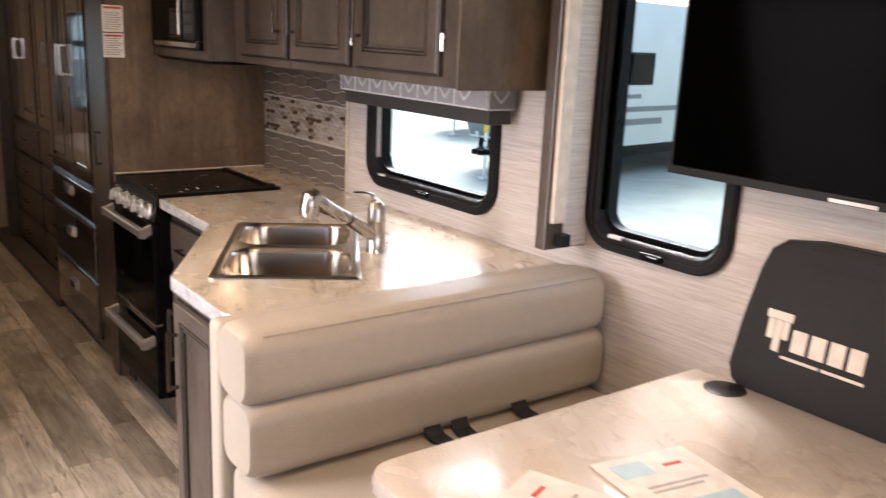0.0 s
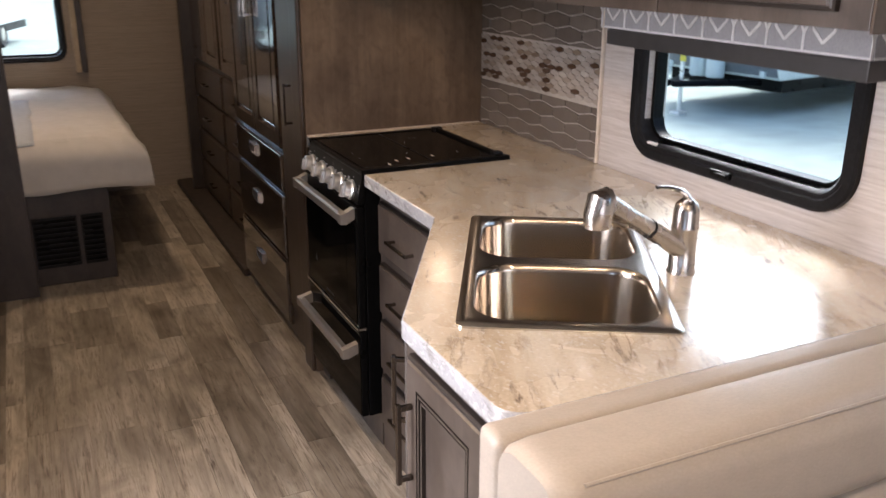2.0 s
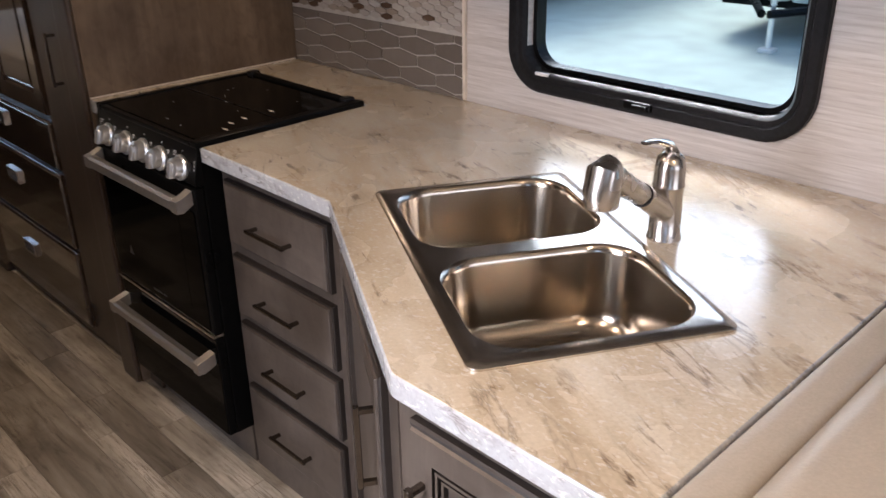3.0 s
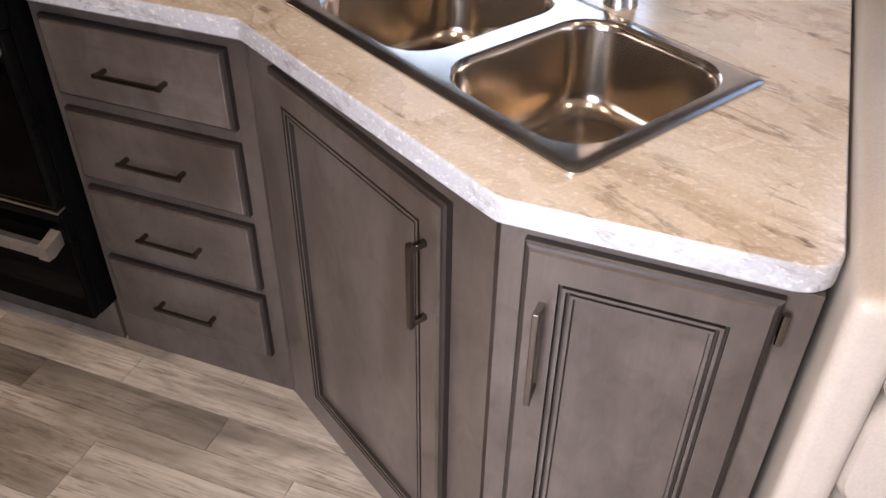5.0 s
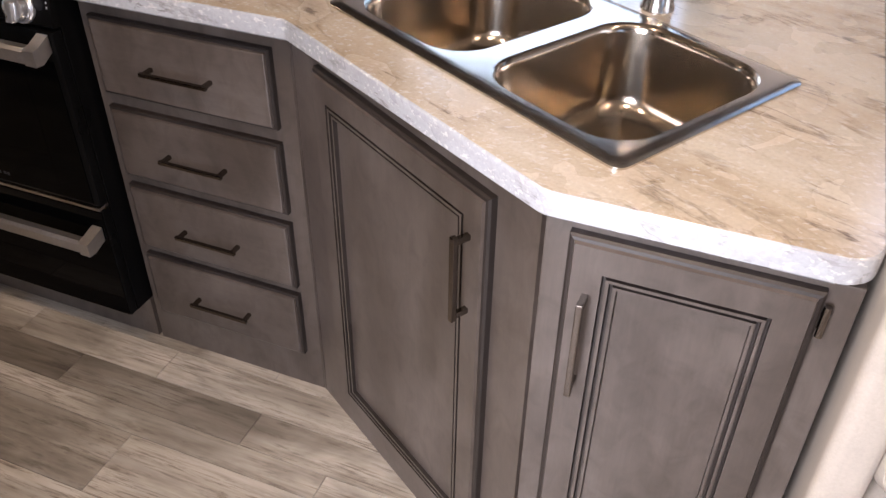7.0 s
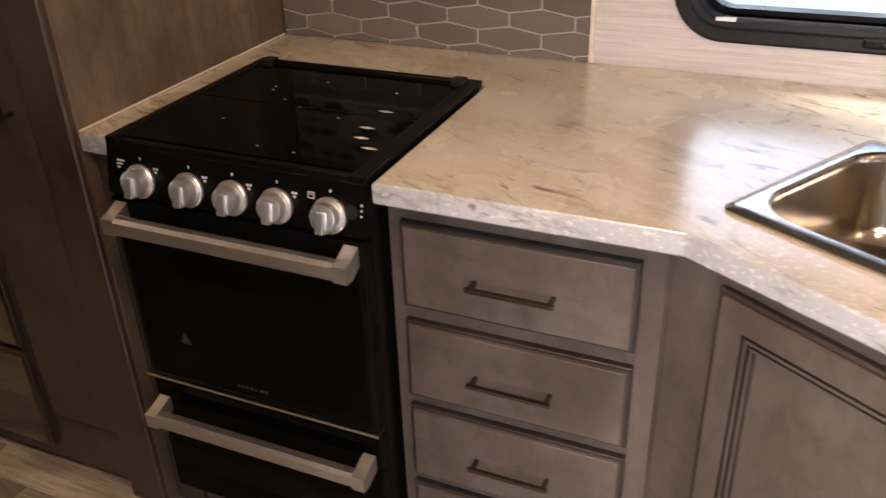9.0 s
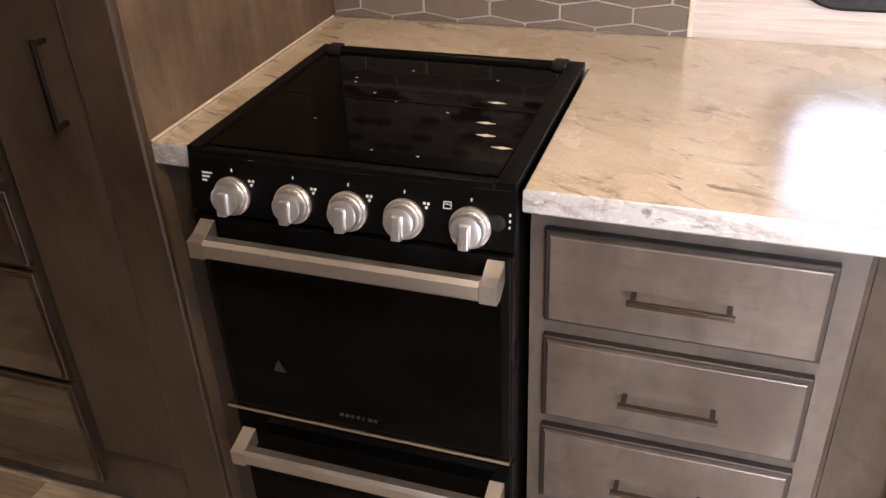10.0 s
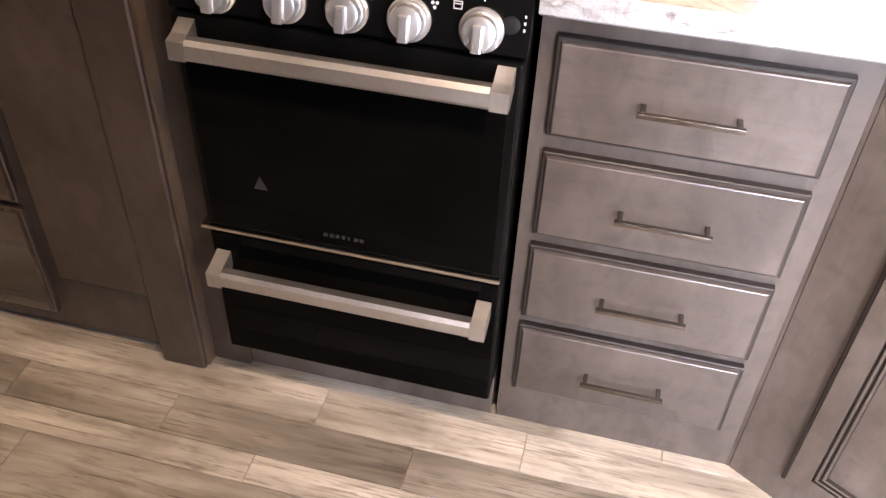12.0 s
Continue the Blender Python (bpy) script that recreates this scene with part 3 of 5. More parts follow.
notice = thing("warning_notices", (-0.665, -0.002, 1.39), "two white warning notices with red headings", "notice")
for nz, nh in ((1.388, 0.096), (1.489, 0.105)):
    sheet = part("sheet", box((-0.708, -0.0030, nz), (-0.625, -0.0006, nz + nh)), WHITE, notice)
    part("heading", box((-0.702, -0.0040, nz + nh - 0.014), (-0.631, -0.0030, nz + nh - 0.006)), RED, sheet, "red heading bar")
    for k in range(8):
        z = nz + 0.010 + k * 0.009
        part("print_line", box((-0.700, -0.0038, z), (-0.640 + 0.006 * ((k * 7) % 3 - 1), -0.0030, z + 0.0035)), GREYBAR, sheet)

# ---- countertop ----
CZ0, CZ1 = 0.872, 0.910
U = Vector((-0.497, -0.868, 0.0)).normalized()
N = Vector((-U.y, U.x, 0.0))


def arc(p, q, s, r, n=5):
    """The rounded corner at q of the way p, q, s."""
    p, q, s = Vector(p), Vector(q), Vector(s)
    a, b = (p - q).normalized(), (s - q).normalized()
    half = math.acos(max(-1, min(1, a.dot(b)))) / 2
    back = r / math.tan(half)
    c = q + (a + b).normalized() * (r / math.sin(half))
    p0, p1 = q + a * back - c, q + b * back - c
    out = []
    for i in range(n + 1):
        d = p0.lerp(p1, i / n).normalized() * r
        out.append(tuple(c + d))
    return out


A0, A1, A2, A3, A4 = (-0.700, -0.600), (-0.700, -1.073), (-1.010, -1.604), (-1.010, -1.976), (-0.002, -1.976)
outline = [(-0.002, -0.002), (-0.690, -0.002), (-0.690, -0.076), (-0.214, -0.076), (-0.214, -0.600), A0]
outline += arc(A0, A1, A2, 0.020) + arc(A1, A2, A3, 0.035) + arc(A2, A3, A4, 0.045, 8) + [A4]


def inset(points, d):
    out = []
    for i, q in enumerate(points):
        p, s = Vector(points[i - 1]), Vector(points[(i + 1) % len(points)])
        q = Vector(q)
        n1, n2 = (q - p).normalized(), (s - q).normalized()
        n1, n2 = Vector((-n1.y, n1.x)), Vector((-n2.y, n2.x))
        b = (n1 + n2).normalized()
        out.append(tuple(q + b * d / max(0.3, b.dot(n1))))
    return out


SINK_A = Vector((-0.613, -1.103, 0.0))
SINK_L, SINK_D = 0.660, 0.388
sc = SINK_A + U * SINK_L / 2 + N * SINK_D / 2
sink_rot = math.atan2(U.y, U.x)


def sink_xy(u, n):
    p = sc + U * u + N * n
    return (p.x, p.y)


ctop = thing("countertop", (-0.5, -1.0, CZ0), "beige marble-patterned laminate countertop with edge paled for daylight", "countertop")
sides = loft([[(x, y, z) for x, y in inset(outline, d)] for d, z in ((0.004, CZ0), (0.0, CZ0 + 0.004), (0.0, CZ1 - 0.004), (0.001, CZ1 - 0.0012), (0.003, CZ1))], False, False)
ring_in = [sink_xy(u, n) for u, n in rounded(0, 0, SINK_L - 0.03, SINK_D - 0.03, 0.03, 4)]
fill = bmesh.new()
ov = [fill.verts.new((x, y, CZ1)) for x, y in inset(outline, 0.003)]
iv = [fill.verts.new((x, y, CZ1)) for x, y in ring_in]
es = [fill.edges.new((r[i], r[(i + 1) % len(r)])) for r in (ov, iv) for i in range(len(r))]
bmesh.ops.triangle_fill(fill, edges=es, use_beauty=True, use_dissolve=False)
hole_sides = loft([[(x, y, z) for x, y in ring_in] for z in (CZ0, CZ1)], False, False)
slab = join(fill, hole_sides)
bmesh.ops.remove_doubles(slab, verts=slab.verts, dist=1e-5)
part("slab", slab, MARBLE, ctop)
# paler than the slab to paint the daylight on the edge
part("edge_band", sides, MARBLE_LIT_EDGE, ctop, "marble-patterned edge band, paled for the daylight on it", smooth=True)
under = bmesh.new()
uv = [under.verts.new((x, y, CZ0 + 0.001)) for x, y in [(-0.03, -0.62), (-0.66, -0.62), (-0.66, -1.085), (-0.985, -1.615), (-0.985, -1.95), (-0.03, -1.95)]]
iv = [under.verts.new((x, y, CZ0 + 0.001)) for x, y in ring_in]
es = [under.edges.new((q[i], q[(i + 1) % len(q)])) for q in (uv, iv) for i in range(len(q))]
bmesh.ops.triangle_fill(under, edges=es, use_beauty=True, use_dissolve=False)
part("underside", under, WOOD, ctop)

# ---- base cabinets ----
FX, EX = -0.654, -1.000
C1, C2 = Vector((FX, -1.051, 0)), Vector((EX, -1.605, 0))
DU = (C2 - C1).normalized()
DLEN = (C2 - C1).length


def drawer_unit():
    ob = thing("drawer_cabinet", (-0.35, -0.82, 0.0), "grey-brown stained maple base cabinet with four drawers", "cabinet", group="galley base cabinets")
    part("carcass", box((FX + 0.019, -1.046, 0.0), (-0.02, -0.602, CZ0 - 0.002)), WOOD, ob)
    m = aisle(FX + 0.018, -0.601)
    part("face_frame", slab_in(m, 0.0, 0.448, 0.0, CZ0 - 0.002, 0.0, 0.018, 0.0), WOOD, ob)
    f = aisle(FX, -0.626)
    for z0, z1 in ((0.674, 0.833), (0.485, 0.645), (0.298, 0.461), (0.106, 0.276)):
        mm = f @ Matrix.Translation((0, z0, 0))
        dr = part("drawer", nested(0.388, z1 - z0, DRAWER_STEPS, mm, darkened=DRAWER_DARK_RINGS), WOOD_H, ob)
        pull(dr, mm @ Matrix.Translation((0, 0, 0.0185)), 0.196, (z1 - z0) / 2 - 0.004, 0.146, False, thick=0.008)
    return ob


drawer_unit()
corner = thing("corner_cabinet", tuple((C1 + C2) / 2 + Vector((0.15, -0.1, 0))), "grey-brown maple corner sink cabinet with a diagonal door", "cabinet", group="galley base cabinets")
back1, back2 = C1 + Vector((0.019, 0, 0)), C2 + Vector((0.019, 0, 0))
part("carcass", prism([(-0.02, -1.050), (FX + 0.019, -1.050), (back1.x + 0.012, back1.y - 0.02), (back2.x + 0.012, back2.y + 0.001), (-0.02, back2.y + 0.001)], 0.0, 0.68), WOOD, corner)
dgm = face_frame(C1, DU, (0, 0, 1))
part("face_frame", slab_in(dgm, 0.006, DLEN - 0.004, 0.0, CZ0 - 0.002, -0.018, 0.0), WOOD, corner)
part("corner_post", prism([(FX + 0.004, -1.0495), (FX + 0.0, -1.0495), (FX - 0.003, -1.055), (FX + 0.012, -1.061)], 0.0, CZ0 - 0.002), WOOD, corner)
dd = dgm @ Matrix.Translation((0.098, 0.075, 0))
d1 = part("door", nested(0.468, 0.772, DOOR_STEPS, dd, darkened=DOOR_DARK_RINGS), WOOD, corner)
pull(d1, dd @ Matrix.Translation((0, 0, 0.019)), 0.434, 0.630, 0.150, True)
endc = thing("end_cabinet", (-0.6, -1.77, 0.0), "grey-brown maple end cabinet with one door", "cabinet", group="galley base cabinets")
part("carcass", box((EX + 0.019, -1.955, 0.0), (-0.02, -1.609, 0.68)), WOOD, endc)
em = aisle(EX + 0.018, -1.607)
part("face_frame", slab_in(em, 0.0, 0.360, 0.0, CZ0 - 0.002, 0.0, 0.018, 0.002), WOOD, endc)
e2 = aisle(EX, -1.640, 0.085)
d2 = part("door", nested(0.290, 0.776, DOOR_STEPS, e2, darkened=DOOR_DARK_RINGS), WOOD, endc)
pull(d2, e2 @ Matrix.Translation((0, 0, 0.019)), 0.030, 0.621, 0.158, True)
hinge(d2, e2, 0.296, 0.735, BRONZE)
hinge(d2, e2, 0.296, 0.06, BRONZE)

# ---- cooker ----
SY0, SY1 = -0.594, -0.078
cook = thing("cooker", (-0.46, (SY0 + SY1) / 2, 0.0), "black gas cooker with glass lid, steel knobs and handles", "cooker")
part("body", box((-0.698, SY0 + 0.004, 0.117), (-0.22, SY1 - 0.004, 0.905), 0.003), BLACK, cook)
part("plinth", box((-0.655, SY0 + 0.004, 0.0), (-0.22, SY1 - 0.004, 0.115)), WOOD, cook, "stained maple plinth")
part("filler_strip", box((-0.664, SY1 - 0.002, 0.0), (-0.640, -0.002, CZ0 - 0.002)), WOOD_TALL, cook, "dark wooden filler strip")
part("top_frame", join(box((-0.706, SY0, 0.9055), (-0.214, SY0 + 0.030, 0.921), 0.003), box((-0.706, SY1 - 0.024, 0.9055), (-0.214, SY1, 0.921), 0.003),
                       box((-0.7055, SY0 + 0.0305, 0.9055), (-0.688, SY1 - 0.0245, 0.917), 0.003)), BLACK, cook)
lid = part("glass_lid", box((-0.687, SY0 + 0.031, 0.912), (-0.262, SY1 - 0.025, 0.9185), 0.002), BLACK_GLASS, cook, "black glass lid")
part("fold_joint", box((-0.462, SY0 + 0.034, 0.9186), (-0.4585, SY1 - 0.028, 0.9194)), BLACK, lid)
part("hinge_rail", sweep([(-0.240, SY0 + 0.045, 0.9165), (-0.240, SY1 - 0.04, 0.9165)], 0.011, 12), BLACK, cook, smooth=True)
for hy in (SY0 + 0.04, SY1 - 0.035):
    part("rail_block", box((-0.256, hy - 0.014, 0.9065), (-0.224, hy + 0.014, 0.929), 0.005), BLACK_PLASTIC, cook)
random.seed(5)
# glints of light on the glass lid, built as pale diamond pieces
for k in range(4):
    cx, cy = ((-0.433, -0.490), (-0.516, -0.495), (-0.561, -0.508), (-0.598, -0.543))[k]
    part("reflective_mark", loft([[(cx + a * 0.005, cy + b * 0.016, z) for a, b in ((1, 0), (0.5, 0.4), (0, 1), (-0.5, 0.4), (-1, 0), (-0.5, -0.4), (0, -1), (0.5, -0.4))] for z in (0.9186, 0.9192)]), CREAM, lid)
for k in range(10):
    cx, cy = random.uniform(-0.66, -0.30), random.uniform(-0.50, -0.20)
    part("crumb", box((cx, cy, 0.9184), (cx + 0.0015, cy + 0.004, 0.9192)), WHITE, lid)
# sloping fascia with five knobs
fz0, fz1 = 0.818, 0.910
fasc = loft([[(-0.699, y, fz1), (-0.7045, y, fz1 - 0.004), (-0.722, y, fz0 + 0.004), (-0.719, y, fz0), (-0.699, y, fz0)] for y in (SY0, SY1)])
panel = part("control_panel", fasc, BLACK, cook)
slope = math.atan2(0.0175, 0.084)
fm = face_frame((-0.7135, 0.0, 0.862), (0, -1, 0), (math.sin(slope), 0, math.cos(slope)))
KN = (0.152, 0.255, 0.344, 0.431, 0.530)
for i, ku in enumerate(KN):
    kv = -0.012
    km = fm @ Matrix.Translation((ku, kv, 0))
    kb = part("knob", lathe([(0.030, 0.0), (0.0305, 0.006), (0.028, 0.009), (0.0245, 0.0095), (0.0235, 0.022), (0.0225, 0.026), (0.018, 0.028)], km, 28), SILVER, panel, "round silver control knob", smooth=True)
    part("pointer", slab_in(km, -0.0078, 0.0078, -0.0245, 0.012, 0.020, 0.036, 0.003), SILVER, kb)
    part("tick", slab_in(km, -0.001, 0.001, 0.037, 0.042, 0.0, 0.0006), ICON, panel)
    if i < 4:
        for cu, cv in ((0.030, 0.026), (0.036, 0.026), (0.033, 0.020)):
            part("burner_symbol", lathe([(0.0024, 0.0), (0.0024, 0.0006)], km @ Matrix.Translation((cu, cv, 0)), 10), ICON, panel)
for k in range(3):
    part("logo_bar", slab_in(fm, 0.100, 0.118 - 0.005 * k, 0.018 - 0.006 * k, 0.021 - 0.006 * k, 0.0, 0.0006), ICON, panel)
part("oven_symbol", join(slab_in(fm, 0.489, 0.501, 0.010, 0.0112, 0.0, 0.0006), slab_in(fm, 0.489, 0.501, 0.0198, 0.021, 0.0, 0.0006), slab_in(fm, 0.489, 0.4902, 0.0115, 0.0195, 0.0, 0.0006),
                         slab_in(fm, 0.4998, 0.501, 0.0115, 0.0195, 0.0, 0.0006), slab_in(fm, 0.491, 0.499, 0.0165, 0.0175, 0.0, 0.0006)), ICON, panel)
part("igniter_button", lathe([(0.012, 0.0), (0.012, 0.003), (0.009, 0.004)], fm @ Matrix.Translation((0.568, -0.001, 0)), 20), BLACK_PLASTIC, panel, "round igniter button", smooth=True)
for k in range(3):
    part("igniter_mark", slab_in(fm, 0.5845, 0.587, 0.010 - 0.009 * k, 0.014 - 0.009 * k, 0.0, 0.0006), ICON, panel)
# oven door
od = part("oven_door", box((-0.724, SY0 + 0.003, 0.425), (-0.7, SY1 - 0.0, 0.812), 0.004), BLACK, cook)
part("oven_glass", box((-0.7265, SY0 + 0.018, 0.432), (-0.724, SY1 - 0.012, 0.752), 0.001), BLACK_GLASS, od)
part("inner_window", box((-0.7269, -0.495, 0.470), (-0.7266, -0.175, 0.735)), BLACK_GLASS, od)
part("bottom_strip", box((-0.7285, SY0 + 0.005, 0.416), (-0.700, SY1 + 0.012, 0.4235), 0.001), STEEL, od, "thin steel strip")
part("heat_mark", loft([[(x, -0.187 + a, 0.534 + b) for a, b in ((0.012, -0.012), (-0.012, -0.012), (0, 0.014))] for x in (-0.7266, -0.7274)]), FAINT, od)
for k, wd in enumerate((0.007, 0.007, 0.006, 0.006, 0.003, 0.008, 0.006)):
    y = -0.290 - 0.0105 * k
    part("maker_mark", box((-0.7274, y - wd, 0.449), (-0.7266, y, 0.456)), FAINT, od)


def cooker_handle(parent, y0, y1, z, drop, depth):
    """A steel bar on two end brackets; drop: how far the bar hangs below where the brackets are fixed."""
    bar = loft([[(x - depth, y, z + v) for x, v in ((0, -0.017), (0.016, -0.015), (0.018, 0.0), (0.016, 0.015), (0, 0.017), (-0.006, 0.010), (-0.006, -0.010))] for y in (y0 + 0.026, y1 - 0.026)])
    h = part("handle", bar, BAR_STEEL, parent, "brushed steel bar handle", smooth=True)
    for s, y in ((1, y0), (-1, y1)):
        a, b = (y, y + 0.0255) if s > 0 else (y - 0.0255, y)
        blk = loft([[(-depth - 0.006, q, z - 0.016), (-depth - 0.006, q, z + 0.014), (-depth + 0.012, q, z + 0.018), (-0.7265, q, z + 0.018 + drop), (-0.7265, q, z - 0.016 + drop), (-depth + 0.012, q, z - 0.018)] for q in (a, b)])
        part("end_bracket", blk, BAR_STEEL, h)


cooker_handle(od, -0.582, -0.092, 0.778, 0.012, 0.765)
dw = part("oven_drawer", box((-0.722, SY0 + 0.003, 0.120), (-0.7, SY1 + 0.0, 0.412), 0.003), BLACK, cook)
part("drawer_front", box((-0.7245, SY0 + 0.006, 0.123), (-0.722, SY1 - 0.003, 0.409), 0.001), BLACK_GLASS, dw)
cooker_handle(dw, -0.580, -0.088, 0.344, 0.010, 0.772)

# ---- sink ----
sink = thing("double_sink", (sc.x, sc.y, CZ1 + 0.0015), "stainless steel drop-in double bowl sink in the countertop", "sink", rot=sink_rot)


def plate_with_holes(outer, holes, z):
    bm = bmesh.new()
    rings = [[bm.verts.new((x, y, z)) for x, y in loop] for loop in (outer, *holes)]
    es = [bm.edges.new((r[i], r[(i + 1) % len(r)])) for r in rings for i in range(len(r))]
    bmesh.ops.triangle_fill(bm, edges=es, use_beauty=True, use_dissolve=False)
    return bm


# in the sink's own frame x runs along the diagonal, y towards the wall
bowls = [(-0.163, 0.0, 0.286, 0.336), (0.163, 0.0, 0.286, 0.336)]
holes = [rounded(cx, cy, w, h, 0.074, 8) for cx, cy, w, h in bowls]
RIM_Z = 0.0066
top = plate_with_holes(rounded(0, 0, SINK_L - 0.034, SINK_D - 0.034, 0.0129, 6), holes, RIM_Z)
edge = loft([[(x, y, z) for x, y in rounded(0, 0, SINK_L - s, SINK_D - s, 0.018 - s * 0.15, 6)] for s, z in ((0.0, -0.001), (0.0, 0.0022), (0.003, 0.0034), (0.028, 0.0062), (0.034, RIM_Z))], False, False)
rimb = join(top, edge)
bmesh.ops.remove_doubles(rimb, verts=rimb.verts, dist=1e-5)
part("rim", rimb, STEEL, sink, local=True, smooth=True)
for cx, cy, w, h in bowls:
    steps = [(0.0, RIM_Z), (0.002, RIM_Z - 0.0015), (0.005, 0.001), (0.007, -0.008), (0.012, -0.11), (0.018, -0.128), (0.032, -0.143), (0.055, -0.150), (0.13, -0.152)]
    loops = [[(x, y, z) for x, y in rounded(cx, cy, w - 2 * s, h - 2 * s, max(0.02, 0.074 - s * 0.25), 8)] for s, z in steps[:-1]]
    loops.append([(x, y, -0.152) for x, y in rounded(cx, cy, 0.10, 0.10, 0.0499, 8)])
    b = part("bowl", loft(loops, False, True), BOWL_STEEL, sink, "deep rounded steel bowl", local=True, smooth=True)
    part("drain", lathe([(0.044, -0.1515), (0.042, -0.149), (0.034, -0.150), (0.030, -0.153), (0.008, -0.1525)], Matrix.Translation((cx, cy, 0.0005)), 24), CHROME, b, "round drain", local=True, smooth=True)
    for a in range(6):
        an = a * math.pi / 3
        part("drain_slot", box((cx + 0.018 * math.cos(an) - 0.004, cy + 0.018 * math.sin(an) - 0.004, -0.1525), (cx + 0.018 * math.cos(an) + 0.004, cy + 0.018 * math.sin(an) + 0.004, -0.1495)), BLACK, b, local=True)

# ---- faucet ----
fx, fy = -0.406, -1.618
fau = thing("kitchen_faucet", (fx, fy, CZ1), "brushed nickel pull-out kitchen faucet with lever", "faucet")
fb = Matrix.Translation((fx, fy, CZ1))
part("body", lathe([(0.029, 0.0), (0.029, 0.004), (0.0265, 0.007), (0.0255, 0.088), (0.027, 0.092), (0.027, 0.096), (0.0255, 0.099), (0.0255, 0.126), (0.022, 0.142), (0.012, 0.151), (0.003, 0.153)], fb, 28), SATIN, fau, smooth=True)
sd = Vector((-0.225, -0.030, 0.0)).normalized()
p0, p1, p2 = Vector((fx, fy, CZ1 + 0.045)), Vector((fx, fy, CZ1 + 0.045)) + sd * 0.10 + Vector((0, 0, 0.062)), Vector((fx, fy, CZ1)) + sd * 0.222 + Vector((0, 0, 0.176))
part("spout_arm", sweep([p0, p0.lerp(p1, 0.5), p1], [0.021, 0.020, 0.0185], 16), SATIN, fau, smooth=True)
ring = part("joint_ring", sweep([p1 - (p1 - p0).normalized() * 0.001, p1 + (p2 - p1).normalized() * 0.004], 0.0192, 16), BLACK_PLASTIC, fau)
d12 = (p2 - p1).normalized()
head = part("spray_head", sweep([p1 + d12 * 0.004, p1.lerp(p2, 0.45), p2 - d12 * 0.02, p2], [0.0175, 0.0185, 0.022, 0.021], 16), SATIN, fau, smooth=True)
noz = [p2 - d12 * 0.012 + Vector((0, 0, 0.018)), p2 + sd * 0.010 + Vector((0, 0, 0.006)), p2 + sd * 0.014 - Vector((0, 0, 0.020)), p2 + sd * 0.013 - Vector((0, 0, 0.042))]
part("nozzle", sweep(noz, [0.018, 0.0265, 0.0275, 0.0255], 18), SATIN, head, smooth=True)
part("spray_button", sweep([noz[0] + Vector((0, 0, 0.004)), noz[0] + Vector((0, 0, 0.012)) + sd * 0.012], [0.010, 0.008], 12), BLACK_PLASTIC, head, "black spray button")
lt = Vector((fx, fy, CZ1 + 0.134))
ld = Vector((-0.9, 0.10, 0)).normalized()
lever = loft([[lt + ld * d + Vector((0, 0, z)) + Vector((ld.y, -ld.x, 0)) * a * wd + Vector((0, 0, b * th)) for a, b in ((1, 0), (0.7, 0.7), (0, 1), (-0.7, 0.7), (-1, 0), (-0.7, -0.7), (0, -1), (0.7, -0.7))]
              for d, z, wd, th in ((0.012, -0.002, 0.016, 0.012), (0.0, 0.018, 0.017, 0.010), (-0.004 + 0.016, 0.034, 0.014, 0.007), (0.045, 0.044, 0.011, 0.004), (0.072, 0.046, 0.008, 0.003))])
part("lever", lever, CHROME, fau, smooth=True)

# ---- upper cabinets ----
UX, UZ, UTOP = -0.400, 1.405, CEIL - 0.004
micro = thing("microwave_cabinet", (-0.26, -0.30, UZ), "wooden wall cabinet housing a black microwave", "cabinet", group="upper cabinets")
MX, MY = -0.505, -0.600
part("carcass", box((MX + 0.019, MY, UZ), (-0.003, -0.003, UTOP)), WOOD, micro)
mm = aisle(MX + 0.018, -0.003, UZ)
part("face_frame", join(slab_in(mm, 0, 0.597, 0, 0.032, 0, 0.018), slab_in(mm, 0, 0.597, 0.36, UTOP - UZ, 0, 0.018), slab_in(mm, 0, 0.034, 0.0325, 0.3595, 0, 0.018), slab_in(mm, 0.560, 0.597, 0.0325, 0.3595, 0, 0.018)), WOOD, micro)
part("under_lip", box((MX + 0.02, MY + 0.006, UZ - 0.012), (MX + 0.20, -0.01, UZ - 0.001)), BLACK, micro)
part("hood_lens", box((-0.335, -0.36, UZ - 0.010), (-0.265, -0.18, UZ - 0.001), 0.003), CREAM, micro, "pale lens of the cooker lamp")
mo = thing("microwave", (-0.28, -0.30, UZ + 0.035), "black built-in microwave with glass door", "microwave")
mf = aisle(MX - 0.004, -0.040, UZ + 0.036)
part("trim_frame", join(slab_in(mf, 0, 0.518, 0, 0.030, -0.01, 0.012, 0.002), slab_in(mf, 0, 0.518, 0.288, 0.318, -0.01, 0.012, 0.002), slab_in(mf, 0, 0.024, 0.0305, 0.2875, -0.01, 0.012), slab_in(mf, 0.494, 0.518, 0.0305, 0.2875, -0.01, 0.012)), BLACK, mo)
md = part("door", slab_in(mf, 0.026, 0.375, 0.033, 0.285, -0.004, 0.020, 0.004), BLACK_GLASS, mo)
part("door_bar", slab_in(mf, 0.352, 0.366, 0.05, 0.27, 0.020, 0.034, 0.003), STEEL, md)
mc = part("control_panel", slab_in(mf, 0.378, 0.492, 0.033, 0.285, -0.004, 0.018, 0.003), BLACK_PLASTIC, mo)
part("display", slab_in(mf, 0.392, 0.478, 0.236, 0.266, 0.018, 0.0188), FAINT, mc)
for r in range(4):
    for c in range(3):
        part("button", slab_in(mf, 0.394 + c * 0.028, 0.416 + c * 0.028, 0.06 + r * 0.04, 0.088 + r * 0.04, 0.018, 0.0195), FAINT, mc)
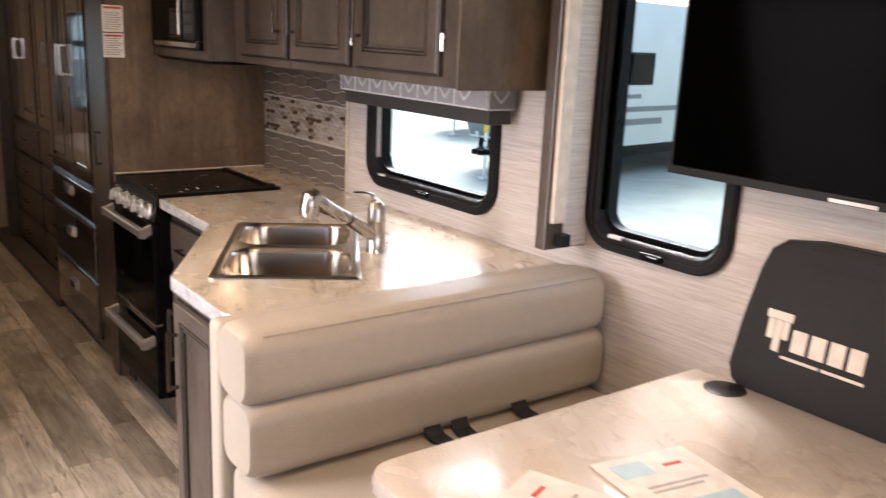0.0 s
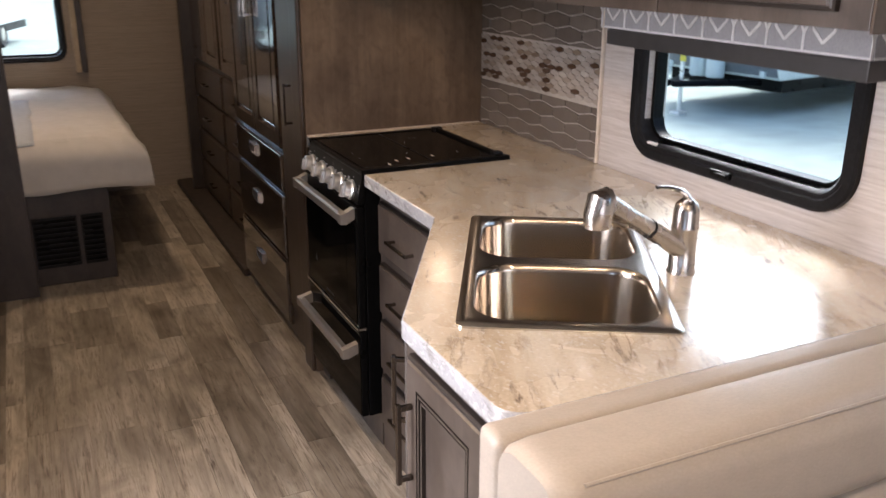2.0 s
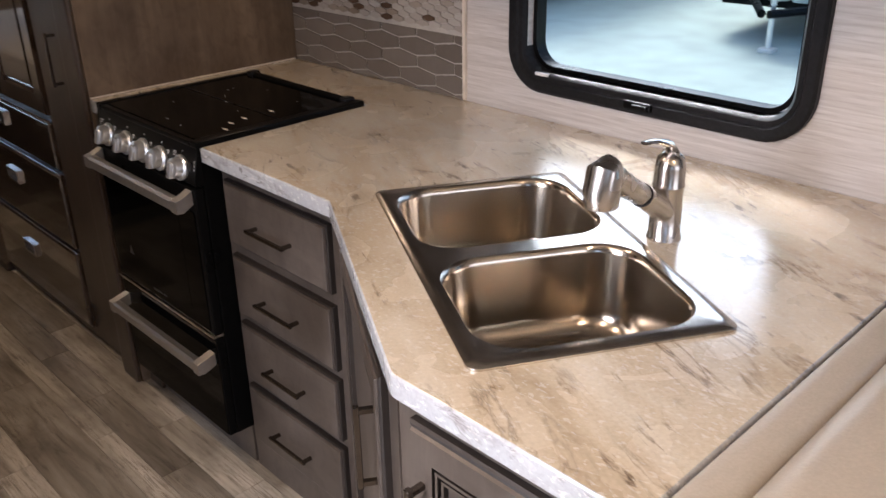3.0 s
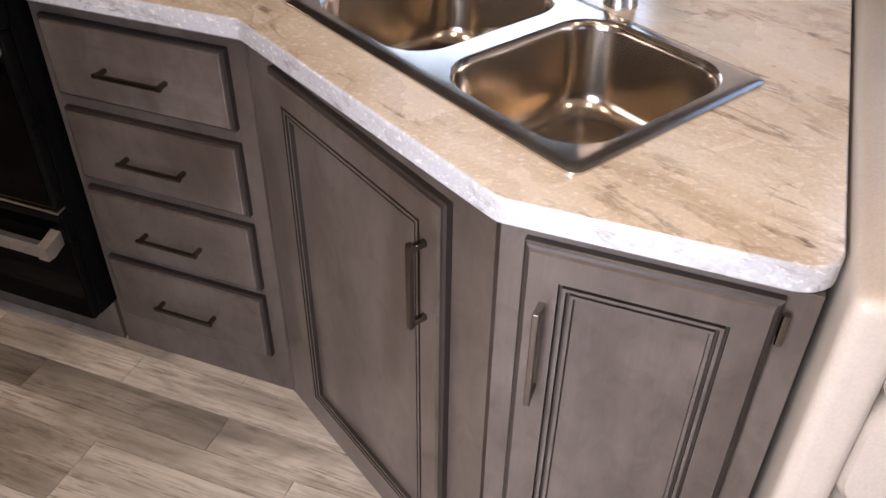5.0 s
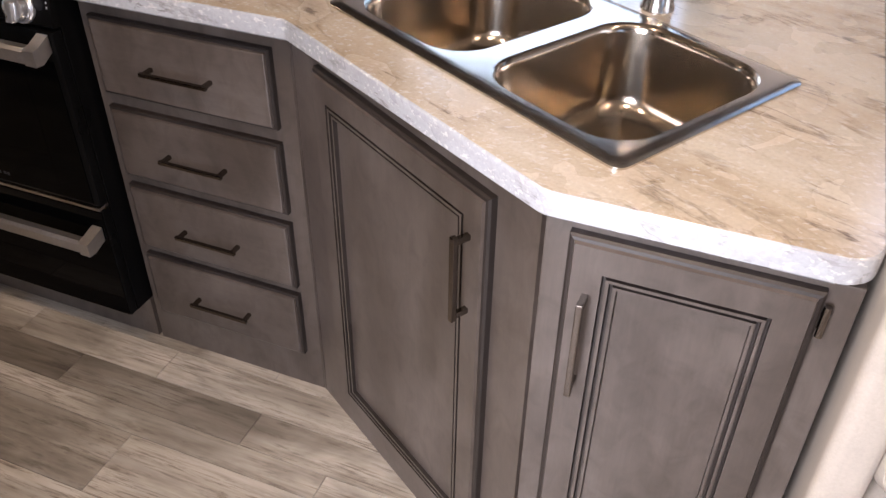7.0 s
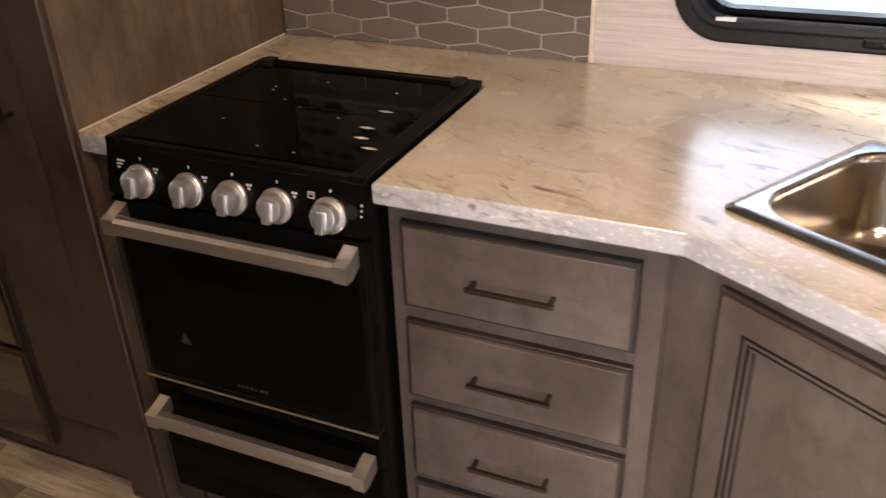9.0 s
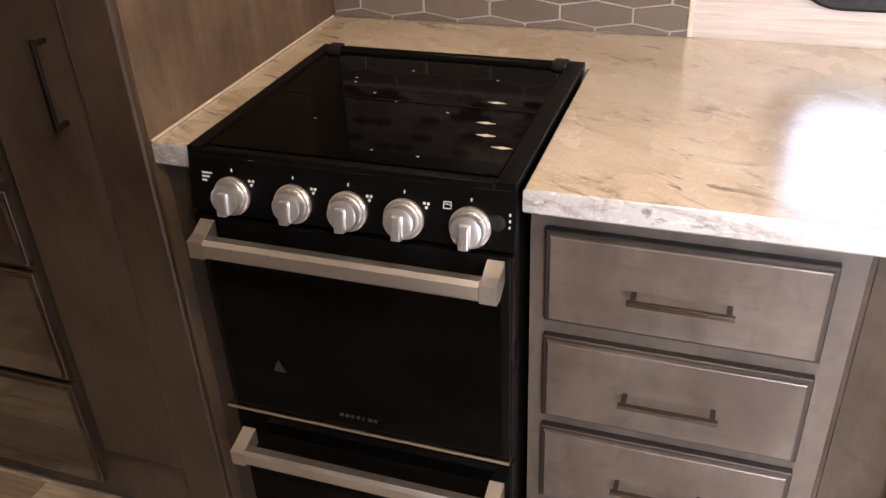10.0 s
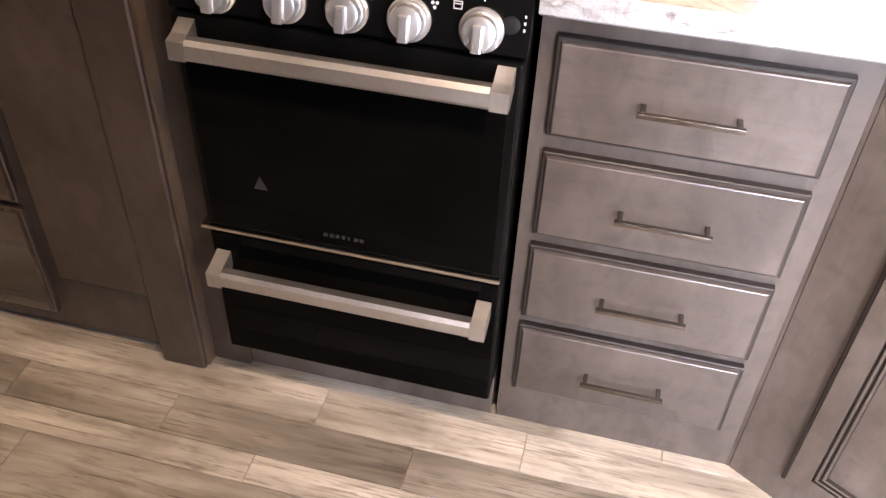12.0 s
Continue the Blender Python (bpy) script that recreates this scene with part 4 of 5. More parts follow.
part("vent_strip", slab_in(mf, 0.03, 0.488, 0.006, 0.024, 0.012, 0.014), STEEL, mo)

uend = -1.962
units = [(-0.602, -1.060, 1), (-1.061, -1.470, 2), (-1.471, uend, 3)]
doors = [(-0.690, -1.048, -1.010), (-1.082, -1.455, -1.115), (-1.490, -1.902, -1.525)]
for (y0, y1, k), (dy0, dy1, hy) in zip(units, doors):
    c = thing("wall_cabinet", (UX / 2, (y0 + y1) / 2, UZ), "grey-brown stained maple wall cabinet with raised-edge door", "cabinet", group="upper cabinets")
    part("carcass", box((UX + 0.019, y1 + 0.001, UZ), (-0.003, y0 - 0.001, UTOP)), WOOD, c)
    f = aisle(UX + 0.018, y0 - 0.001, UZ)
    part("face_frame", slab_in(f, 0, y0 - y1 - 0.002, 0, UTOP - UZ, 0, 0.018, 0.001), WOOD, c)
    g = aisle(UX, dy0, UZ + 0.026)
    d = part("door", nested(dy0 - dy1, 0.56, DOOR_STEPS, g, darkened=DOOR_DARK_RINGS), WOOD, c)
    pull(d, g @ Matrix.Translation((0, 0, 0.019)), dy0 - hy, 0.155, 0.145, True)
    hinge(d, g, dy0 - dy1 + 0.005 if k != 1 else -0.005, 0.085)
part("end_board", box((UX - 0.001, uend - 0.006, UZ - 0.004), (-0.003, uend - 0.001, UTOP), 0.001), WOOD_PANEL, c, "warm brown wood-grain end board")
clip = thing("under_cabinet_clip", (-0.13, -0.86, UZ - 0.02), "small black clip under the wall cabinets", "clip")
part("body", box((-0.17, -0.90, UZ - 0.012), (-0.10, -0.81, UZ - 0.0005), 0.004), BLACK_PLASTIC, clip)

# ---- tiled backsplash ----
TY0, TY1, TZ0, TZ1 = -0.752, -0.004, CZ1 + 0.001, UZ - 0.001
splash = thing("backsplash", (-0.004, TY0 / 2, TZ0), "taupe hexagon tile backsplash with a mosaic band", "backsplash", kind="structure")
part("grout_bed", box((-0.0045, TY0, TZ0), (-0.0005, TY1, TZ1)), GROUT, splash)
part("edge_trim", box((-0.011, TY0 - 0.010, TZ0), (-0.0005, TY0 - 0.0005, TZ1), 0.002), CREAM, splash, "pale edge trim")


def clip_poly(pts, axis, value, keep_less):
    out = []
    for i in range(len(pts)):
        a, b = pts[i - 1], pts[i]
        ia, ib = (a[axis] <= value) == keep_less, (b[axis] <= value) == keep_less
        if ia != ib:
            t = (value - a[axis]) / (b[axis] - a[axis])
            out.append((a[0] + t * (b[0] - a[0]), a[1] + t * (b[1] - a[1])))
        if ib:
            out.append(b)
    return out


def hex_tile(cy, cz, w, side, slope_h, gap, z0, z1, mat, x=-0.0085):
    """One stretched hexagon with upright short sides, cut to the field."""
    hw, hs = w / 2 - gap / 2, side / 2 - gap * 0.3
    tip = side / 2 + slope_h - gap * 0.55
    pts = [(cy - hw, cz - hs), (cy, cz - tip), (cy + hw, cz - hs), (cy + hw, cz + hs), (cy, cz + tip), (cy - hw, cz + hs)]
    for axis, value, less in ((0, TY0 + 0.001, False), (0, TY1 - 0.001, True), (1, z0, False), (1, z1, True)):
        if pts:
            pts = clip_poly(pts, axis, value, less)
    if len(pts) < 3:
        return
    my, mz = sum(p[0] for p in pts) / len(pts), sum(p[1] for p in pts) / len(pts)
    small = [(my + (a - my) * 0.965, mz + (b - mz) * 0.95) for a, b in pts]
    part("tile", loft([[(-0.0046, a, b) for a, b in pts], [(x + 0.0012, a, b) for a, b in pts], [(x, a, b) for a, b in small]], False, True), mat, splash)


BAND0, BAND1 = 1.082, 1.238
HW, HS, HH = 0.145, 0.029, 0.0125
for row in range(-1, 13):
    cz = 0.9455 + row * (HS + HH)
    off = -0.285 if row % 2 == 0 else -0.2125
    for k in range(-4, 4):
        cy = off + k * HW
        if cz - HS / 2 - HH < BAND0 - 0.01:
            hex_tile(cy, cz, HW, HS, HH, 0.0045, TZ0 + 0.001, BAND0 - 0.007, TILE)
        elif cz + HS > BAND1:
            hex_tile(cy, cz, HW, HS, HH, 0.0045, BAND1 + 0.007, TZ1 - 0.001, TILE)
sw, ss, sh = HW / 3, 0.0092, 0.0058
for row in range(10):
    cz = BAND0 + 0.012 + row * (ss + sh)
    for k in range(17):
        cy = -0.02 - k * sw + (sw / 2 if row % 2 else 0)
        hex_tile(cy, cz, sw, ss, sh, 0.0022, BAND0 - 0.006, BAND1 + 0.006, CHIP)

# ---- tall wardrobe unit ----
TX = -0.678
ward = thing("wardrobe", (-0.35, 0.60, 0.0), "tall dark lacquered wardrobe with two glossy doors and three drawers", "wardrobe")
WY0, WY1 = 0.100, 1.130
part("carcass", box((TX + 0.019, WY0 - 0.070, 0.0), (-0.003, WY1, CEIL - 0.004)), WOOD_TALL, ward)
wm = face_frame((TX + 0.018, WY1, 0.0), (0, -1, 0), (0, 0, 1))
part("face_frame", slab_in(wm, 0.0, WY1 - WY0, 0.02, CEIL - 0.004, 0.0, 0.018, 0.001), WOOD_TALL, ward)
nm = aisle(TX, 0.296, 0.178)
nd = part("narrow_door", nested(0.205, 1.79, [(0, 0), (0, 0.017), (0.003, 0.019)], nm), WOOD_TALL, ward)
# added strip whose grey paints the daylight caught by the door's edge
part("edge_strip", slab_in(nm, 0.2052, 0.2150, 0.002, 1.788, 0.002, 0.0195), LIT_EDGE_GREY, nd, "pale grey strip for the daylight on the door edge")
pull(nd, nm @ Matrix.Translation((0, 0, 0.019)), 0.153, 0.822, 0.150, True, thick=0.008)
for z0, z1 in ((0.062, 0.337), (0.352, 0.608), (0.623, 0.780)):
    gm = aisle(TX, 1.095, z0)
    dr = part("drawer", nested(0.760, z1 - z0, DRAWER_STEPS, gm), WOOD_GLOSS, ward)
    c = gm @ Matrix.Translation((0.34, (z1 - z0) * 0.62, 0.0185))
    part("square_pull", join(slab_in(c, -0.050, 0.050, 0.018, 0.024, 0, 0.012, 0.001), slab_in(c, -0.050, 0.050, -0.024, -0.018, 0, 0.012, 0.001), slab_in(c, -0.050, -0.044, -0.0175, 0.0175, 0, 0.012), slab_in(c, 0.044, 0.050, -0.0175, 0.0175, 0, 0.012)), CHROME, dr, "square chrome pull")
    # flat dark plate filling the centre of the pull
    part("pull_recess", slab_in(c, -0.0435, 0.0435, -0.0175, 0.0175, -0.001, 0.002), BLACK_PLASTIC, dr, "dark plate behind the pull")
GLOSS_STEPS = [(0, 0), (0, 0.014), (0.005, 0.019), (0.058, 0.019), (0.064, 0.012), (0.070, 0.012), (0.080, 0.018), (0.082, 0.018)]
for y0 in (1.095, 0.713):
    gm = aisle(TX, y0, 0.800)
    gd = part("glossy_door", nested(0.376, 1.22, GLOSS_STEPS, gm), WOOD_GLOSS, ward)
    pull(gd, gm @ Matrix.Translation((0, 0, 0.019)), 0.346 if y0 > 1 else 0.030, 0.545, 0.150, True, CHROME)

# recessed bedroom closets behind
BX = -0.560
for y0, y1, hs in ((1.95, 1.135, 1), (2.78, 1.955, -1)):
    cl = thing("closet", (-0.28, (y0 + y1) / 2, 0.0), "dark wooden bedroom closet with doors above drawers", "wardrobe", group="bedroom closets")
    part("carcass", box((BX + 0.002, y1 + 0.001, 0.041), (-0.003, y0 - 0.001, CEIL - 0.004)), WOOD_TALL, cl)
    w = (y0 - y1) / 2 - 0.03
    for k in range(2):
        gm = aisle(BX, y0 - 0.02 - k * (w + 0.012), 0.90)
        d = part("door", nested(w, 1.10, GLOSS_STEPS, gm), WOOD_GLOSS, cl)
        pull(d, gm @ Matrix.Translation((0, 0, 0.019)), w - 0.028 if k == 0 else 0.028, 0.44, 0.13, True, CHROME)
    for k in range(4):
        gm = aisle(BX, y0 - 0.02, 0.06 + k * 0.205)
        d = part("drawer", nested(2 * w + 0.012, 0.190, DRAWER_STEPS, gm), WOOD_TALL, cl)
        pull(d, gm @ Matrix.Translation((0, 0, 0.0185)), w, 0.095, 0.12, False)
post = thing("closet_end_post", (-0.30, 2.84, 0.0), "dark wooden end board of the closets", "panel")
part("board", box((-0.64, 2.785, 0.041), (-0.003, 2.83, CEIL - 0.004), 0.004), WOOD_DARK, post)
ledge = thing("carpeted_ledge", (-0.4, 2.1, 0.0), "low brown carpeted ledge along the closets", "ledge")
part("carpet", box((-0.700, 1.135, 0.0), (-0.003, 3.115, 0.040), 0.008), CARPET, ledge)

# ---- bed ----
bed = thing("bed", (-1.75, 2.3, 0.0), "made bed with white spread and pale blue runner", "bed")
part("base", box((-2.40, 1.400, 0.0), (-1.262, 3.10, 0.53), 0.004), WOOD_DARK, bed)
for x0, x1 in ((-1.612, -1.417), (-1.400, -1.300)):
    v = part("vent_grille", box((x0, 1.390, 0.090), (x1, 1.3995, 0.337), 0.003), BLACK_PLASTIC, bed, "black louvred vent")
    for k in range(9):
        z = 0.104 + k * 0.0255
        part("louvre", loft([[(x, 1.3895, z), (x, 1.3845, z + 0.004), (x, 1.3845, z + 0.012), (x, 1.3895, z + 0.016)] for x in (x0 + 0.008, x1 - 0.008)]), BLACK, v)


def spread(x0, x1, y0, y1, ztop, zlow, lift, seed, mat, name, parent, r=0.075):
    """A draped cover: a grid over the mattress that falls over the foot and the side, in soft folds."""
    bm = bmesh.new()
    nu, nv = 56, 64
    rows = []
    lu, lv = (x1 - x0) + (ztop - zlow), (y1 - y0) + (ztop - zlow)
    for j in range(nv + 1):
        row = []
        for i in range(nu + 1):
            u, v = lu * i / nu, lv * j / nv
            fold_u, fold_v = max(0.0, u - (x1 - x0)), max(0.0, v - (y1 - y0))
            x, y = x0 + min(u, x1 - x0), y1 - min(v, y1 - y0)
            drop = max(fold_u, fold_v)
            q = min(1.0, drop / (ztop - zlow))
            z = ztop - drop
            wave = noise.noise(Vector((x * 6.5, y * 6.5, seed))) * 0.020 + noise.noise(Vector((x * 16, y * 16, seed + 4))) * 0.007
            if fold_u > 0:
                x += lift + r * 0.6 * math.sin(min(1, fold_u / r) * math.pi / 2) + q * wave * 2.4
            if fold_v > 0:
                y -= lift + r * 0.6 * math.sin(min(1, fold_v / r) * math.pi / 2) + q * wave * 2.4
            edge_d = min((x1 - x0) - u if fold_u == 0 else 0, (y1 - y0) - v if fold_v == 0 else 0)
            soft = 0.045 * math.exp(-max(0, edge_d) / 0.06)
            z += wave * 0.6 - soft + (lift if drop == 0 else 0) + 0.012 * q * noise.noise(Vector((x * 5, y * 5, 9)))
            row.append(bm.verts.new((x, y, z)))
        rows.append(row)
    for a, b in zip(rows, rows[1:]):
        for i in range(nu):
            bm.faces.new((a[i], a[i + 1], b[i + 1], b[i]))
    ob = part(name, bm, mat, parent, smooth=True)
    ob.data.set_sharp_from_angle(angle=radians(180))
    so = ob.modifiers.new("thickness", "SOLIDIFY")
    so.thickness = 0.006
    return ob


part("mattress", box((-2.38, 1.39, 0.531), (-1.115, 3.09, 0.700), 0.05, 4), LINEN, bed)
spread(-2.38, -1.115, 1.37, 3.08, 0.715, 0.510, 0.0, 1.0, LINEN, "bedspread", bed)


def runner(x0, x1, y0, y1):
    """A thin cloth lying on the rumpled spread."""
    bm = bmesh.new()
    nu, nv = 24, 60
    rows = []
    for jj in range(nv + 1):
        y = y0 + (y1 - y0) * jj / nv
        row = []
        for ii in range(nu + 1):
            x = x0 + (x1 - x0) * ii / nu + 0.012 * noise.noise(Vector((0.0, y * 5, 3.0)))
            wave = noise.noise(Vector((x * 6.5, y * 6.5, 1.0))) * 0.020 + noise.noise(Vector((x * 16, y * 16, 5.0))) * 0.007
            soft = 0.045 * math.exp(-max(0.0, y - 1.37) / 0.06)
            crease = 0.010 * max(0.0, noise.noise(Vector((x * 9 + y * 4, y * 2, 7.0))))
            row.append(bm.verts.new((x, y, 0.723 + wave * 0.6 - soft + crease)))
        rows.append(row)
    for a, b in zip(rows, rows[1:]):
        for ii in range(nu):
            bm.faces.new((a[ii], a[ii + 1], b[ii + 1], b[ii]))
    ob = part("runner", bm, BLUE_LINEN, bed, "pale blue runner", smooth=True)
    so = ob.modifiers.new("thickness", "SOLIDIFY")
    so.thickness = 0.004


runner(-2.30, -1.55, 1.385, 2.5)

# ---- dinette ----
seat = thing("dinette_bench", (-0.55, -2.25, 0.0), "dinette bench upholstered in taupe vinyl with two-roll back", "bench")
part("base", box((-1.035, -2.52, 0.0), (-0.03, -2.035, 0.40)), WOOD, seat)
part("back_board", box((-1.060, -2.040, 0.0), (-0.02, -1.981, 0.922), 0.020, 4), VINYL, seat, "vinyl-wrapped back board", smooth=True)


def cushion(x0, x1, y0, y1, z0, z1, r, crown, name, parent, mat=None):
    loops = []
    for x, s in ((x0, 0.86), (x0 + 0.012, 0.965), (x0 + 0.04, 1.0), ((x0 + x1) / 2, 1.0 + crown), (x1 - 0.04, 1.0), (x1 - 0.012, 0.965), (x1, 0.88)):
        cy, cz = (y0 + y1) / 2, (z0 + z1) / 2
        loops.append([(x, cy + (a - cy) * s, cz + (b - cz) * s) for a, b in rounded(cy, cz, y1 - y0, z1 - z0, r, 6)])
    return part(name, loft(loops), mat or VINYL, parent, smooth=True)


bk = cushion(-1.062, -0.034, -2.192, -2.036, 0.776, 0.940, 0.048, 0.015, "upper_roll", seat)
part("piping", sweep([(-1.02, -2.176, 0.929), (-0.54, -2.178, 0.931), (-0.05, -2.176, 0.929)], 0.0030, 6), VINYL, bk)
cushion(-1.054, -0.024, -2.194, -2.036, 0.612, 0.782, 0.042, 0.02, "lower_roll", seat)
cushion(-1.045, -0.026, -2.545, -2.04, 0.402, 0.606, 0.045, 0.03, "seat_cushion", seat)
for k, (bx, an) in enumerate(((-0.60, 0.10), (-0.52, -0.12), (-0.33, 0.08))):
    bt = thing("seat_belt", (bx, -2.25, 0.606), "black webbing seat belt lying on the bench", "seat belt", group="dinette seat belts")
    part("webbing", loft([[(bx + an * d - 0.024, -2.19 - d, z), (bx + an * d + 0.024, -2.19 - d, z), (bx + an * d + 0.024, -2.19 - d, z + 0.003), (bx + an * d - 0.024, -2.19 - d, z + 0.003)]
                          for d, z in ((0.0, 0.640), (0.02, 0.618), (0.07, 0.613), (0.16, 0.613), (0.26, 0.611))]), BELT, bt)

TZ = 0.80
table = thing("dinette_table", (-0.5, -2.95, 0.0), "marble-patterned dinette table with rounded corners", "table")
tp = rounded(-0.510, -2.960, 0.990, 0.86, 0.06, 6)
part("tabletop", loft([[(-0.510 + (x + 0.510) * s, -2.960 + (y + 2.960) * s, z) for x, y in tp] for s, z in ((0.992, TZ - 0.032), (1.0, TZ - 0.028), (1.0, TZ - 0.008), (0.994, TZ - 0.001), (0.988, TZ))]), MARBLE_TABLE, table, smooth=True)
part("cup_holder", lathe([(0.040, TZ + 0.0035), (0.047, TZ + 0.001), (0.047, TZ + 0.0005), (0.040, TZ + 0.0006)], Matrix.Translation((-0.135, -2.648, 0)), 24), BLACK_PLASTIC, table, "black cup holder ring", smooth=True)
part("cup_well", lathe([(0.0395, TZ + 0.0015), (0.0395, TZ + 0.002)], Matrix.Translation((-0.135, -2.648, 0)), 24), BLACK, table)
part("leg", lathe([(0.16, 0.0), (0.16, 0.012), (0.035, 0.03), (0.032, TZ - 0.034)], Matrix.Translation((-0.5, -2.96, 0)), 20), SATIN, table, smooth=True)
for k, (px, py, pr, w, h) in enumerate(((-0.80, -2.86, 22, 0.20, 0.27), (-0.58, -2.90, -10, 0.21, 0.28))):
    pm = Matrix.Translation((px, py, TZ + 0.001 + 0.002 * k)) @ Matrix.Rotation(radians(pr), 4, "Z")
    bro = thing("brochure", (px, py, TZ + 0.001), "printed brochure lying on the dinette table", "brochure", group="brochures")
    b = box((-w / 2, -h / 2, 0), (w / 2, h / 2, 0.0016))
    b.transform(pm)
    pg = part("page", b, WHITE, bro)
    for u0, u1, v0, v1, mt in ((-0.08, -0.01, 0.07, 0.12, PALE_BLUE), (-0.085, 0.08, -0.11, -0.02, PALE_BLUE if k else GREYBAR), (0.02, 0.06, 0.085, 0.095, RED), (-0.06, 0.07, 0.03, 0.036, GREYBAR), (-0.06, 0.05, 0.015, 0.021, GREYBAR)):
        b = box((u0, v0, 0.0016), (u1, v1, 0.0021))
        b.transform(pm)
        part("printed_block", b, mt, pg)

# ---- bag standing on the table against the wall ----
bag = thing("black_bag", (-0.05, -2.87, TZ), "black canvas bag with a pale emblem standing on the table", "bag")
bgm = face_frame((-0.085, -2.618, TZ + 0.002), (0, -1, 0), (0.14, 0, 1))
shape = [(0.030, 0.0), (0.012, 0.012), (0.0, 0.04), (0.010, 0.15), (0.030, 0.27), (0.045, 0.315), (0.075, 0.338), (0.16, 0.352), (0.30, 0.355), (0.44, 0.345), (0.475, 0.325), (0.492, 0.27), (0.512, 0.05), (0.505, 0.012), (0.485, 0.0)]
cu, cv = 0.255, 0.17
bb = loft([[bgm @ Vector((cu + (u - cu) * s, cv + (v - cv) * s + (0.0 if s == 1 else (1 - s) * -0.02), w)) for u, v in shape] for s, w in ((0.93, -0.030), (0.99, -0.022), (1.0, -0.006), (0.985, 0.010), (0.90, 0.017))])
body = part("body", bb, DUFFEL, bag, smooth=True)
part("piping", sweep([bgm @ Vector((u, v, 0.0)) for u, v in shape + shape[:1]], 0.004, 6, False), BELT, body)
part("top_flap", loft([[bgm @ Vector((u, v, w)) for u, v in ((0.055, 0.30), (0.46, 0.30), (0.44, 0.335), (0.08, 0.33))] for w in (0.012, 0.019)]), DUFFEL, body)
for u0, u1, v0, v1 in ((0.074, 0.134, 0.172, 0.190), (0.080, 0.095, 0.128, 0.171), (0.097, 0.113, 0.103, 0.171), (0.115, 0.129, 0.132, 0.171)):
    part("emblem_shape", slab_in(bgm, u0, u1, v0, v1, 0.0165, 0.0185), CREAM, body, "pale emblem shape")
for k in range(4):
    u = 0.140 + k * 0.042
    part("emblem_block", slab_in(bgm, u, u + 0.033, 0.112, 0.160, 0.0165, 0.0185), CREAM, body, "pale emblem block")
part("emblem_line", slab_in(bgm, 0.122, 0.208, 0.092, 0.098, 0.0165, 0.0180), CREAM, body)
part("emblem_line", slab_in(bgm, 0.215, 0.305, 0.092, 0.098, 0.0165, 0.0180), CREAM, body)

# ---- television ----
tv = thing("television", (-0.06, -2.86, 1.26), "flat black television on a wall bracket", "television")
part("cabinet", box((-0.095, -3.246, 1.26), (-0.055, -2.398, 1.745), 0.006), BLACK_PLASTIC, tv)
part("screen", box((-0.0965, -3.236, 1.266), (-0.0951, -2.408, 1.735)), SCREEN, tv)
part("bottom_bezel", box((-0.100, -3.246, 1.2455), (-0.0951, -2.398, 1.2645), 0.002), BLACK_PLASTIC, tv)
part("bracket", box((-0.056, -2.95, 1.42), (-0.001, -2.75, 1.60), 0.004), BLACK, tv)
part("maker_plate", box((-0.1010, -2.90, 1.2475), (-0.1000, -2.80, 1.255)), BRONZE, tv)

# ---- ceiling lamps, entry and assumed windscreen frames ----
for lx, ly in LAMPS:
    cl = thing("ceiling_light", (lx, ly, CEIL), "round warm recessed ceiling light", "ceiling light", group="ceiling lights")
    part("ring", lathe([(0.085, -0.002), (0.085, -0.010), (0.078, -0.014), (0.074, -0.012), (0.074, -0.002)], Matrix.Translation((lx, ly, CEIL)), 28), CREAM, cl, smooth=True)
    part("lens", lathe([(0.073, -0.003), (0.070, -0.010), (0.01, -0.0115)], Matrix.Translation((lx, ly, CEIL)), 28), LED, cl, "glowing warm lens", smooth=True)

# ---- outside: lot, parked trailers ----
GZ = -0.95
structure("ground", box((-80, -80, GZ - 0.2), (140, 140, GZ)), CONCRETE, "pale concrete sales lot", "ground")


